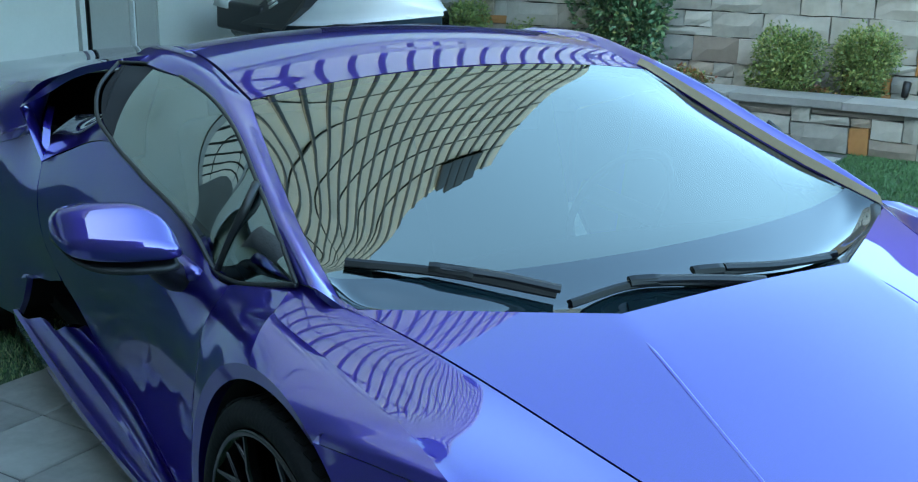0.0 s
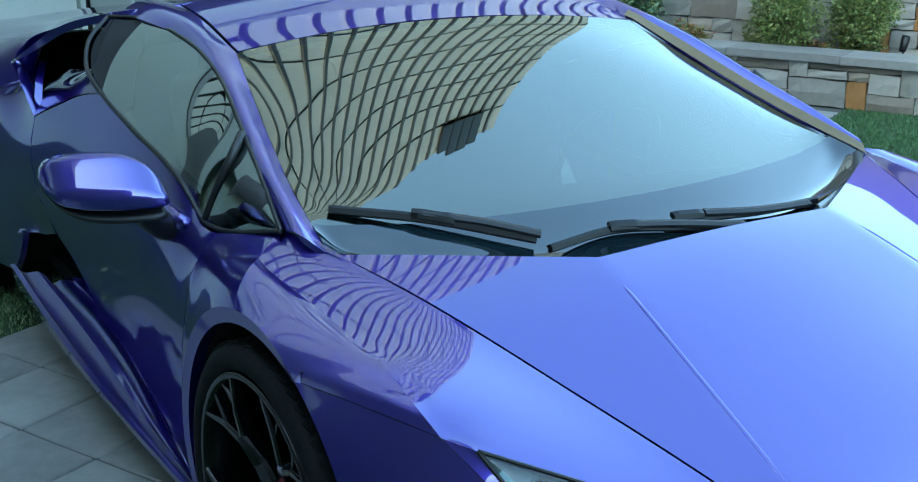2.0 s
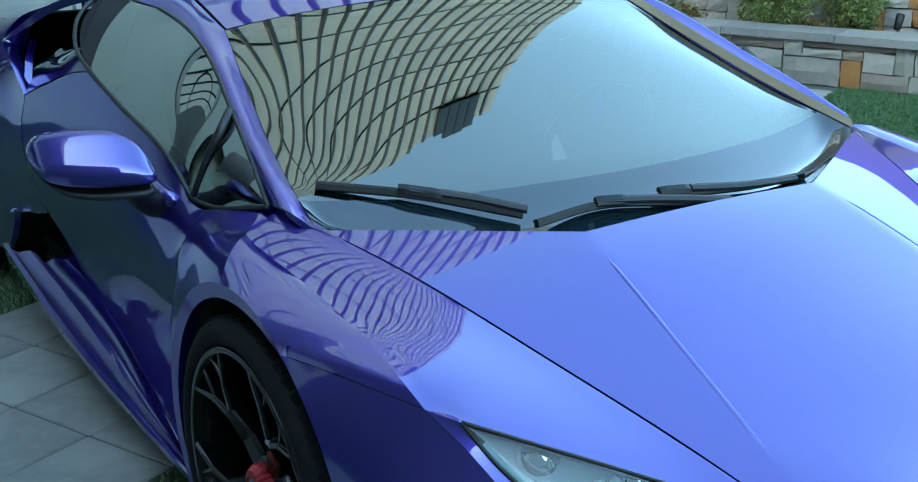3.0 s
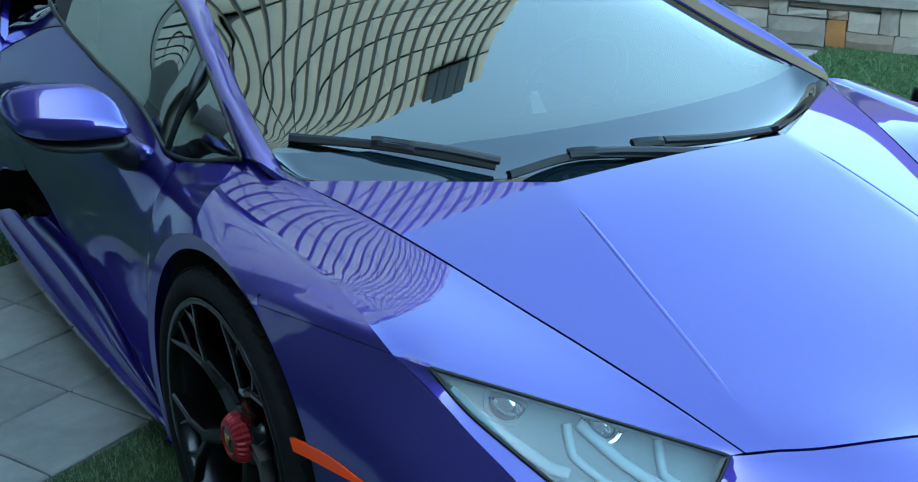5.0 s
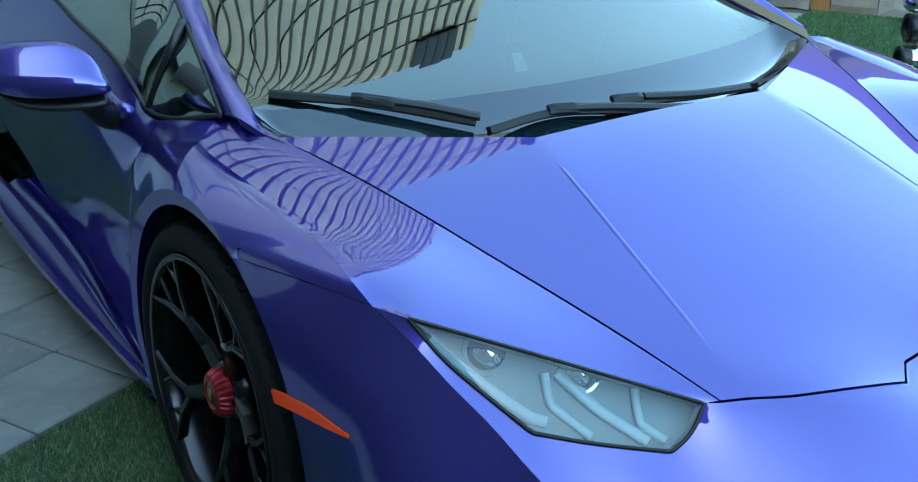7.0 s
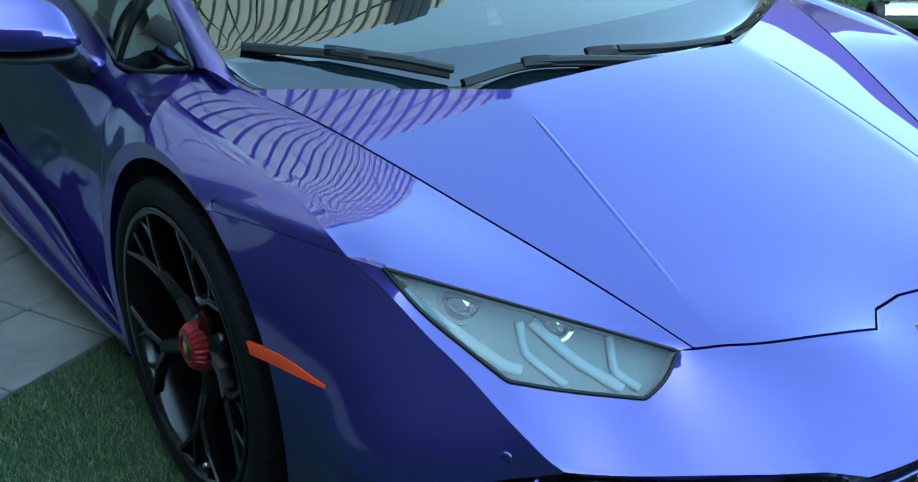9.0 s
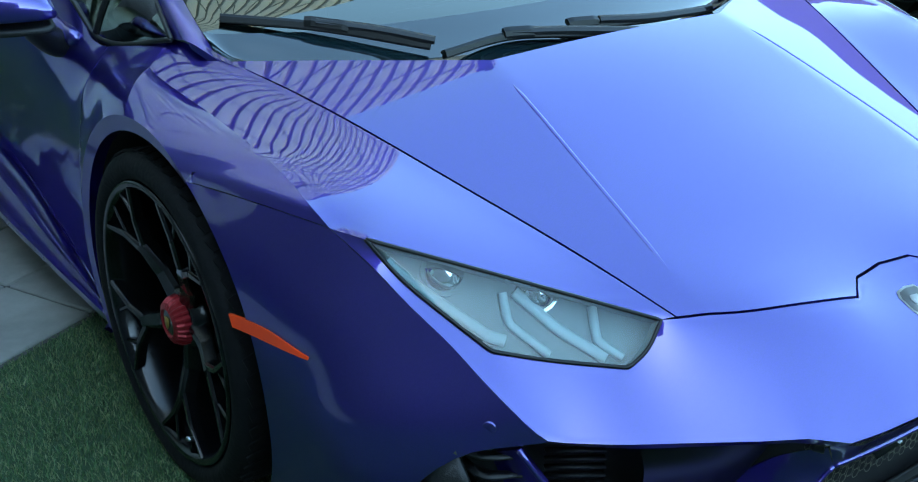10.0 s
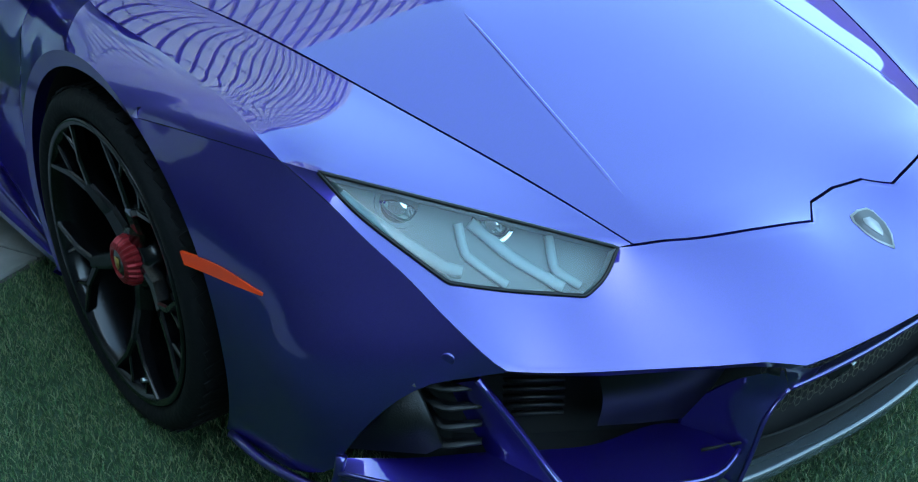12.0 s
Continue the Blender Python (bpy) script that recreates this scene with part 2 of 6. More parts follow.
# upper body: lengthwise lines, each y(x) and z(x)
UP = [
    (lambda x: 0.0, cubic([(0.1, 0.790), (0.168, 0.772), (0.5, 0.652), (0.85, 0.503), (1.0, 0.434), (1.07, 0.392)])),
    (cubic([(0.1, -0.312), (0.235, -0.326), (0.743, -0.382), (1.0, -0.378)]),
     cubic([(0.1, 0.786), (0.235, 0.745), (0.5, 0.643), (0.743, 0.546), (0.9, 0.482), (1.0, 0.438)])),
    (cubic([(-0.12, -0.762), (0.3, -0.610), (0.785, -0.434), (0.9, -0.392)]),
     cubic([(-0.12, 0.789), (0.08, 0.748), (0.406, 0.650), (0.67, 0.562), (0.785, 0.517), (0.9, 0.470)])),
    (cubic([(-0.12, -0.800), (0.17, -0.750), (0.5, -0.695), (0.65, -0.645), (0.76, -0.612), (0.84, -0.600)]),
     cubic([(-0.12, 0.786), (0.17, 0.735), (0.4, 0.670), (0.6, 0.594), (0.65, 0.552), (0.72, 0.478), (0.84, 0.384)])),
    (cubic([(-0.2, -0.835), (0.1, -0.840), (0.37, -0.845), (0.46, -0.842), (0.545, -0.820), (0.628, -0.790), (0.695, -0.750), (0.753, -0.692), (0.775, -0.668)]),
     cubic([(-0.2, 0.742), (0.1, 0.728), (0.25, 0.713), (0.37, 0.695), (0.46, 0.668), (0.545, 0.625), (0.628, 0.557), (0.695, 0.483), (0.735, 0.424), (0.775, 0.382)])),
]


def top(x, y):
    """The height of the hood, fender tops and nose at (x, y)."""
    a = -abs(y)
    ks = [(f(x), g(x)) for f, g in UP]
    i = 0
    while i < 3 and a < ks[i + 1][0]:
        i += 1
    sec = [(ks[k + 1][1] - ks[k][1]) / min(ks[k + 1][0] - ks[k][0], -1e-4) for k in range(4)]
    tan = [0.0] + [(sec[k - 1] + sec[k]) / 2 for k in range(1, 4)] + [sec[3]]
    sharp = min(max((0.80 - x) / 0.12, 0), 1)
    t0, t1 = tan[i], tan[i + 1]
    if i == 0:
        t1 = t1 * (1 - sharp) + sharp * (sec[0] * 1.6)
    if i == 1:
        t0 = t0 * (1 - sharp) + sharp * sec[1]
        t1 = sec[1]
    if i == 2:
        t0 = sec[2]
    h = ks[i + 1][0] - ks[i][0]
    s = (a - ks[i][0]) / h
    if s > 1:
        return ks[i + 1][1] + t1 * (a - ks[i + 1][0])
    return (ks[i][1] * (1 + 2 * s) * (1 - s) ** 2 + ks[i + 1][1] * s * s * (3 - 2 * s)
            + h * (t0 * s * (1 - s) ** 2 - t1 * s * s * (1 - s)))


def on_top(p):
    return Vector((p[0], p[1], top(p[0], p[1])))


# flank: at each x the section (y, z) from the ridge down to the sill
FRONT = [
    (-0.45, -0.850, 0.750, -0.890, 0.700, -0.925, 0.560, -0.905, 0.320, -0.905, 0.150),
    (-0.20, -0.835, 0.742, -0.900, 0.722, -0.945, 0.690, -0.955, 0.430, -0.930, 0.140),
    (0.00, -0.838, 0.734, -0.900, 0.724, -0.952, 0.700, -0.965, 0.450, -0.950, 0.130),
    (0.20, -0.843, 0.720, -0.900, 0.700, -0.945, 0.655, -0.955, 0.400, -0.930, 0.130),
    (0.37, -0.845, 0.695, -0.895, 0.640, -0.936, 0.500, -0.940, 0.300, -0.905, 0.130),
    (0.50, -0.835, 0.650, -0.880, 0.570, -0.912, 0.450, -0.915, 0.290, -0.885, 0.130),
    (0.60, -0.800, 0.580, -0.846, 0.505, -0.872, 0.410, -0.880, 0.280, -0.860, 0.130),
    (0.70, -0.746, 0.478, -0.774, 0.440, -0.806, 0.380, -0.825, 0.270, -0.810, 0.130),
    (0.78, -0.664, 0.378, -0.682, 0.350, -0.712, 0.310, -0.750, 0.240, -0.745, 0.130),
]
REAR = [
    (-3.35, -0.720, 0.860, -0.800, 0.810, -0.860, 0.700, -0.880, 0.450, -0.850, 0.250),
    (-2.60, -0.800, 0.905, -0.905, 0.850, -0.965, 0.720, -0.960, 0.450, -0.940, 0.200),
    (-2.00, -0.830, 0.940, -0.925, 0.875, -0.958, 0.720, -0.945, 0.450, -0.930, 0.200),
    (-1.50, -0.930, 0.820, -0.942, 0.740, -0.938, 0.600, -0.895, 0.400, -0.900, 0.180),
    (-1.00, -0.890, 0.958, -0.915, 0.830, -0.922, 0.640, -0.872, 0.370, -0.885, 0.160),
    (-0.70, -0.874, 0.868, -0.902, 0.790, -0.918, 0.620, -0.882, 0.350, -0.890, 0.150),
    FRONT[0],
]


def section_table(rows):
    return [cubic([(r[0], r[k]) for r in rows]) for k in range(1, 11)]


FLANK_F, FLANK_R = section_table(FRONT), section_table(REAR)


def side(x, z):
    """How far out the right flank lies at (x, z)."""
    tab = FLANK_F if x > -0.45 else FLANK_R
    ys = [tab[2 * k](x) for k in range(5)]
    zs = [tab[2 * k + 1](x) for k in range(5)]
    if x > -0.2:
        ys[0], zs[0] = UP[4][0](x), UP[4][1](x)
    return cubic(list(zip(zs[::-1], ys[::-1])))(z)


def on_side(p):
    return Vector((p[0], side(p[0], p[1]), p[1]))


def plan(pts):
    return [Vector((p[0], p[1])) for p in pts]


def fill(a, b, n, lift):
    return [[lift(p) for p in r] for r in ruled(a, b, n)]


def relax(rows, rounds, keep=0.0):
    """Evens out the inner points of a panel and leaves its edges."""
    a = np.array([[tuple(p) for p in r] for r in rows])
    b = a.copy()
    for _ in range(rounds):
        m = (a[:-2, 1:-1] + a[2:, 1:-1] + a[1:-1, :-2] + a[1:-1, 2:]) / 4
        a[1:-1, 1:-1] = m * (1 - keep) + b[1:-1, 1:-1] * keep
    return [[Vector(p) for p in r] for r in a]


def plate(points, soft=0.0):
    """The smooth sheet of least bending through points (a, b, height): a function of a and b."""
    q = np.array([tuple(p) for p in points], float)
    n = len(q)
    kernel = lambda r2: 0.5 * r2 * np.log(r2 + 1e-12)
    m = np.zeros((n + 3, n + 3))
    m[:n, :n] = kernel(((q[:, None, :2] - q[None, :, :2]) ** 2).sum(-1)) + soft * np.eye(n)
    m[:n, n] = m[n, :n] = 1
    m[:n, n + 1:] = q[:, :2]
    m[n + 1:, :n] = q[:, :2].T
    w = np.linalg.lstsq(m, np.concatenate([q[:, 2], np.zeros(3)]), rcond=None)[0]

    def f(a, b):
        return float(kernel((q[:, 0] - a) ** 2 + (q[:, 1] - b) ** 2) @ w[:n] + w[n] + w[n + 1] * a + w[n + 2] * b)
    return f


def both(name, rows, mat, label="", **kw):
    """The same panel on the right and, mirrored, on the left."""
    right = sheet(name, rows, mat, car, label, **kw)
    left = sheet(name, rows, mat, car, label, mirror=True, **kw)
    return right, left


# outlines in plan
SHUT = lambda n, a=-0.073, b=0.785: [Vector((x, -0.762 + (x + 0.12) * 0.3625)) for x in np.linspace(a, b, n)]
HL_IN, HL_OUT, HL_BOT, HL_LOW = (0.494, -0.807), (0.771, -0.453), (0.779, -0.515), (0.664, -0.699)
NOTCH_OUT, NOTCH_IN = (0.886, -0.116), (0.851, -0.072)

# hood, built from its rear edge to its front edge
half_rear = chain(spline(plan([(-0.073, -0.745), (0.06, -0.515), (0.168, -0.316)]), 21), spline(plan([(0.168, -0.316), (0.168, 0)]), 25))
half_front = chain(spline(plan([(0.785, -0.434), (0.835, -0.329), (0.866, -0.222), NOTCH_OUT]), 31), spline(plan([NOTCH_OUT, NOTCH_IN]), 5), spline(plan([NOTCH_IN, (0.842, 0)]), 11))
rear_fit = []
for k in range(len(half_front)):
    s = k / (len(half_front) - 1)
    j = s * (len(half_rear) - 1)
    i = min(int(j), len(half_rear) - 2)
    rear_fit.append(half_rear[i].lerp(half_rear[i + 1], j - i))
flip_y = lambda run: [Vector((p[0], -p[1])) for p in run[::-1]]
hood_rear, hood_front = rear_fit + flip_y(rear_fit)[1:], half_front + flip_y(half_front)[1:]
sheet("hood", fill(hood_rear, hood_front, 70, on_top), PAINT, car, flip=True, gap=0.0036)

# wheel arch: opening and flange
ARCH = lambda a, r=0.366: Vector((0.020 + r * math.cos(a), 0.335 + r * math.sin(a)))
ARCH_OUT = cubic([(radians(-35), -0.918), (radians(-20), -0.927), (0, -0.939), (radians(30), -0.946), (radians(60), -0.953), (radians(100), -0.957), (radians(150), -0.957), (radians(180), -0.954), (radians(205), -0.945)])
FLANGE = cubic([(radians(55), 0.004), (radians(66), 0.014), (radians(80), 0.024), (radians(100), 0.028), (radians(140), 0.030), (radians(205), 0.018)])


def arch_edge(a, wide=0.0, turn=0.0):
    p = ARCH(a, 0.366 + wide * FLANGE(a))
    return Vector((p[0], ARCH_OUT(a) + turn, p[1]))


# fender top, from the hood's side over the ridge to the arch and the headlight's upper edge
lens_top = [(0.494, -0.807, 0.644), (0.635, -0.630, 0.580), (0.771, -0.453, 0.513)]
# the crease from the fender to the corner of the mouth
SEAM = (0.448, -0.841, 0.655)
CREASE = [SEAM, (0.485, -0.826, 0.631), (0.521, -0.810, 0.606), (0.577, -0.788, 0.563), (0.641, -0.757, 0.512), (0.699, -0.731, 0.460), (0.739, -0.711, 0.425), (0.764, -0.696, 0.402), (0.780, -0.681, 0.387)]
ridge = spline([(-0.165, -0.855, 0.755), (-0.09, -0.850, 0.747)] + [(x, UP[4][0](x), UP[4][1](x)) for x in (0.0, 0.1, 0.2, 0.29)] + [(0.34, -0.844, 0.694), (0.40, -0.847, 0.679), SEAM], 46)
shut_line = [on_top(p) for p in SHUT(73, -0.10, 0.785)]
fender_in = spline([(-0.215, -0.788, 0.800), (-0.15, -0.772, 0.797), (-0.10, -0.769, 0.786)], 8)[:-1] + shut_line[7:]
fender_in = fender_in[:73]
flange_run = [arch_edge(a, 1.0) for a in np.linspace(radians(100), radians(64), 46)]
for k in range(46):
    s_, r_, f_ = fender_in[k], ridge[k], flange_run[k]
    level = s_.z + (f_.z - s_.z) * (r_.y - s_.y) / (f_.y - s_.y)
    ridge[k] = Vector((r_.x, r_.y, r_.z + 0.75 * max(0.0, level - r_.z) * min(1.0, (45 - k) / 20)))
cross = []
for k in range(46):
    soft_w = min(1.0, (45 - k) / 12)
    sm = spline([fender_in[k], ridge[k], flange_run[k]], 61)
    cut = min(range(61), key=lambda i: (sm[i] - ridge[k]).length)
    inner_run = [p.lerp(q, 1 - soft_w) for p, q in zip(spline(sm[:cut + 1], 26), spline([fender_in[k], ridge[k]], 26))]
    outer_run = [p.lerp(q, 1 - soft_w) for p, q in zip(spline(sm[cut:], 18), [r + Vector((0, -0.020, 0.004)) * math.sin(math.pi * i / 17) for i, r in enumerate(spline([ridge[k], flange_run[k]], 18))])]
    inner_run[-1] = outer_run[0] = ridge[k]
    cross.append((inner_run, outer_run))
# even out the crosswise runs, more at the rear than at the headlight
grid = np.array([[tuple(p) for p in chain(c[0], c[1])] for c in cross])
held = grid.copy()
hold = np.repeat((0.004 + 0.03 * np.linspace(0, 1, 46)[1:-1] ** 2.5)[:, None, None], grid.shape[1] - 2, axis=1)
hold[:, 24] = np.clip((np.arange(1, 45) - 22) / 12, 0.004, 1)[:, None]
for _ in range(260):
    m = (grid[:-2, 1:-1] + grid[2:, 1:-1] + grid[1:-1, :-2] + grid[1:-1, 2:]) / 4
    grid[1:-1, 1:-1] = m * (1 - hold) + held[1:-1, 1:-1] * hold
cross = [([Vector(p) for p in g[:26]], [Vector(p) for p in g[25:]]) for g in grid]
lens_run = chain(spline([SEAM, lens_top[0]], 7), spline(lens_top, 28))[1:]
for q, p in zip(spline(fender_in[45:], len(lens_run) + 1)[1:], lens_run):
    cross.append((spline([q, p], 26), None))
fender_plate = plate([p for p in shut_line[8::5]] + [c[0][25] for c in cross[:46:3]] + [c[0][i] for c in cross[:30:4] for i in (6, 13, 20)] + [Vector(SEAM)] + lens_run[5::3], 2e-5)
fender_rows = []
for i in range(26):
    row = []
    for k, c in enumerate(cross):
        p = c[0][25 - i]
        w = min(1.0, max(0.0, (k - 12) / 16)) * min(1.0, i / 3, (25 - i) / 3) if k < 72 else 0.0
        row.append(Vector((p.x, p.y, p.z + (fender_plate(p.x, p.y) - p.z) * w)))
    fender_rows.append(row)
both("fender_top", fender_rows, PAINT, gap=0.0030, skirt=0.012, ends=(0, 1, 0, 1))
crown_rows = [[cross[k][1][i] for k in range(46)] for i in range(18)]
for k in range(46):
    p, q = crown_rows[0][k], crown_rows[17][k]
    swell = 0.011 * (1 - k / 45) + 0.003
    ctrl = p.lerp(q, 0.5) + Vector((0.1, -0.35, 0.9)) * 2 * swell
    for i in range(1, 17):
        u = i / 17
        crown_rows[i][k] = p * (1 - u) ** 2 + ctrl * 2 * u * (1 - u) + q * u * u
cross = [(c[0], [r[k] for r in crown_rows]) if k < 46 else c for k, c in enumerate(cross)]
both("fender_crown", crown_rows, PAINT, gap=0.0012, skirt=0.012, ends=(0, 0, 0, 1))

# fender behind the crease, between arch, door and window
DOOR_FRONT = [(-0.50, 0.18), (-0.415, 0.38), (-0.385, 0.50), (-0.376, 0.62), (-0.388, 0.70), (-0.405, 0.752)]
crease = chain(cross[0][0], cross[0][1])
rear_line = chain([on_side(p) for p in spline(plan(DOOR_FRONT), 24)], spline([on_side(DOOR_FRONT[-1]), (-0.31, -0.820, 0.776), (-0.215, -0.788, 0.800)], 10))
rear_arch = [arch_edge(a, 1.0) for a in np.linspace(radians(205), radians(100), len(rear_line))]
crease_run = spline(crease[::-1], 21)
back_rows = []
for i in range(21):
    s = i / 20
    row = []
    for k, (p, q) in enumerate(zip(rear_arch, rear_line)):
        w = k / (len(rear_arch) - 1)
        end = rear_arch[-1].lerp(rear_line[-1], s)
        row.append(p.lerp(q, s) + (crease_run[i] - end) * w ** 4 + Vector((0, -0.006, 0.004)) * math.sin(math.pi * s) * (1 - w ** 3) * w)
    back_rows.append(row)
both("fender_side", back_rows, PAINT, gap=0.0012, skirt=0.012, ends=(0, 1, 0, 0))
flange_rows = [[arch_edge(a, 0.0, 0.030) for a in np.linspace(radians(205), radians(64.5), 60)]] + [[arch_edge(a, w, 0.004 * (1 - w)) for a in np.linspace(radians(205), radians(64.5), 60)] for w in (0.0, 0.25, 0.5, 0.75, 1.0)]
both("arch_flange", flange_rows, PAINT, gap=0, skirt=0, flat_rows=(1,))

# nose between hood, headlights and the mouth
lift = lambda run: [on_top(p) for p in run]
hl_upper = spline([(0.494, -0.807, 0.644), (0.635, -0.630, 0.580), (0.771, -0.453, 0.513)], 30)
hl_inner = spline([(0.771, -0.453, 0.513), (0.781, -0.492, 0.476), (0.778, -0.524, 0.457)], 8)
hl_lower = spline([(0.494, -0.807, 0.644), (0.542, -0.784, 0.597), (0.617, -0.733, 0.532), (0.664, -0.699, 0.493)], 22)
hl_foot = spline([(0.664, -0.699, 0.493), (0.706, -0.638, 0.478), (0.778, -0.524, 0.457)], 14)
nose_top = chain(lift(spline(plan([(0.842, 0), NOTCH_IN]), 8)), lift(spline(plan([NOTCH_IN, NOTCH_OUT]), 4)), lift(spline(plan([NOTCH_OUT, (0.866, -0.222), (0.835, -0.329), (0.785, -0.434)]), 20)),
                 lift(spline(plan([(0.785, -0.434), HL_OUT]), 3)), hl_inner, hl_foot[::-1], hl_lower[::-1])
NOSE_EDGE = [Vector(p) for p in CREASE[::-1]]
nose_low = chain(spline([(1.07, 0, 0.384), (1.066, -0.08, 0.382), (1.062, -0.14, 0.380)], 8), spline([(1.062, -0.14, 0.380), (1.056, -0.20, 0.378)], 4),
                 spline([(1.056, -0.20, 0.378), (1.048, -0.25, 0.374), (1.035, -0.308, 0.371)], 10), spline([(1.035, -0.308, 0.371), (1.003, -0.368, 0.386)], 5), spline([(1.003, -0.368, 0.386), (0.965, -0.430, 0.386)], 7),
                 spline([(0.965, -0.430, 0.386), (0.958, -0.44, 0.386)], 3), spline([(0.958, -0.44, 0.386), (0.90, -0.523, 0.385)], 8),
                 spline([(0.90, -0.523, 0.385), (0.853, -0.594, 0.386), (0.798, -0.659, 0.385), (0.780, -0.681, 0.387)], 14),
                 spline(NOSE_EDGE, 22))
hood_near = [on_top((x, y)) for x, y in ((0.80, 0.0), (0.76, 0.0), (0.80, -0.12), (0.75, -0.15), (0.79, -0.25), (0.73, -0.30), (0.74, -0.40))]
nose_points = hood_near + nose_top[::3] + nose_low[::2]
nose_plate = plate([p for p in nose_points] + [(p[0], -p[1], p[2]) for p in nose_points if p[1] < -0.01], 5e-5)
nose_rows = []
for i in range(27):
    s = i / 26
    row = []
    for k, (p, q) in enumerate(zip(nose_top, nose_low)):
        c = p.lerp(q, s)
        w = min(1.0, (len(nose_top) - 1 - k) / 14, i / 2, (26 - i) / 2)
        row.append(Vector((c.x, c.y, c.z + (nose_plate(c.x, c.y) - c.z) * w)))
    nose_rows.append(row)
both("bumper_face", nose_rows, PAINT, gap=0.0022, flip=True, ends=(1, 1, 0, 0))

# bumper side, drawn in (x, z)
side_up = lambda p: on_side(p)
DUCT = [(0.780, -0.681, 0.387), (0.739, -0.722, 0.373), (0.710, -0.765, 0.366), (0.685, -0.790, 0.346), (0.650, -0.830, 0.299), (0.604, -0.858, 0.221)]
FRONT_A = np.linspace(radians(64), radians(-33), 40)
arch_front = [ARCH(a) for a in FRONT_A]
bumper_line = chain(spline([Vector((p[0], p[2])) for p in CREASE], 18),
                    spline([Vector((p[0], p[2])) for p in DUCT], 12),
                    spline(plan([(0.604, 0.221), (0.585, 0.185), (0.50, 0.135), (0.36, 0.13)]), 12))
bumper_rows = fill(arch_front, bumper_line, 22, side_up)
edge_off = [ARCH_OUT(a) - r.y for a, r in zip(FRONT_A, bumper_rows[0])]
bumper_rows = [[p + Vector((0, edge_off[k] * (1 - i / 21) ** 2.5, 0)) for k, p in enumerate(r)] for i, r in enumerate(bumper_rows)]
edge_run = chain(spline(NOSE_EDGE[::-1], 18), spline(DUCT, 12))
edge_fix = [edge_run[k] - bumper_rows[-1][k] if k < 29 else (edge_run[28] - bumper_rows[-1][28]) * max(0.0, 1 - (k - 28) / 6) for k in range(len(bumper_rows[0]))]
bumper_rows = [[p + edge_fix[k] * (i / 21) ** 2.5 for k, p in enumerate(r)] for i, r in enumerate(bumper_rows)]
gap_run = spline(cross[45][1][::-1], 22)
gap_off = [gap_run[i] - bumper_rows[i][0] for i in range(22)]
bumper_rows = [[p + gap_off[i] * max(0.0, 1 - k / 20) ** 2 for k, p in enumerate(r)] for i, r in enumerate(bumper_rows)]
edge_points = [p for p in bumper_rows[0][::3]] + [p for p in bumper_rows[-1][::2]] + [r[0] for r in bumper_rows[2:-2:4]] + [r[-1] for r in bumper_rows[2:-2:4]]
side_plate = plate([(p.x, p.z, p.y) for p in edge_points] + [(0.50, 0.54, -0.874), (0.50, 0.42, -0.910), (0.50, 0.30, -0.916), (0.586, 0.485, -0.832), (0.60, 0.42, -0.862), (0.60, 0.30, -0.886)], 1.2e-4)
bumper_rows = [[p if i in (0, 21) or k in (0, len(r) - 1) else Vector((p.x, side_plate(p.x, p.z), p.z)) for k, p in enumerate(r)] for i, r in enumerate(bumper_rows)]
bumper_rows = [[p + Vector((0, 0.03, 0)) for p in bumper_rows[0]]] + bumper_rows
both("bumper_side", bumper_rows, PAINT, gap=0.0012, flat_rows=(1,), ends=(0, 1, 1, 1))

# door, sill and quarter
door_front = spline(plan(DOOR_FRONT), 30)
door_rear = spline(plan([(-1.46, 0.48), (-1.53, 0.62), (-1.52, 0.75), (-1.495, 0.820)]), 12)
door_up = chain(spline(plan([(-0.405, 0.752), (-0.45, 0.752), (-0.551, 0.822), (-0.812, 0.903), (-0.982, 0.955)]), 30), spline(plan([(-0.982, 0.955), (-1.08, 0.940), (-1.29, 0.880), (-1.495, 0.820)]), 14))
door_dn = spline(plan([(-0.50, 0.18), (-0.74, 0.225), (-1.0, 0.285), (-1.28, 0.35), (-1.46, 0.48)]), len(door_up))
door_rows = []
for i in range(31):
    s = i / 30
    row = []
    for k in range(len(door_up)):
        w = k / (len(door_up) - 1)
        p = door_dn[k].lerp(door_up[k], s)
        f = spline(door_front, 31)[i]
        g = spline(door_rear, 31)[i]
        p = p + (f - door_dn[0].lerp(door_up[0], s)) * (1 - w) + (g - door_dn[-1].lerp(door_up[-1], s)) * w
        row.append(p)
    door_rows.append([on_side(p) for p in row])
door_rows = relax(door_rows, 60, 0.02)
door_plate = plate([(p.x, p.z, p.y) for r in door_rows[::5] for p in r[::6]], 2e-3)
door_n = len(door_rows[0]) - 1
door_rows = [[Vector((p.x, p.y + (door_plate(p.x, p.z) - p.y) * min(1.0, i / 5, (30 - i) / 5, k / 6, (door_n - k) / 6), p.z)) for k, p in enumerate(r)] for i, r in enumerate(door_rows)]
both("door", door_rows, PAINT, flip=True)

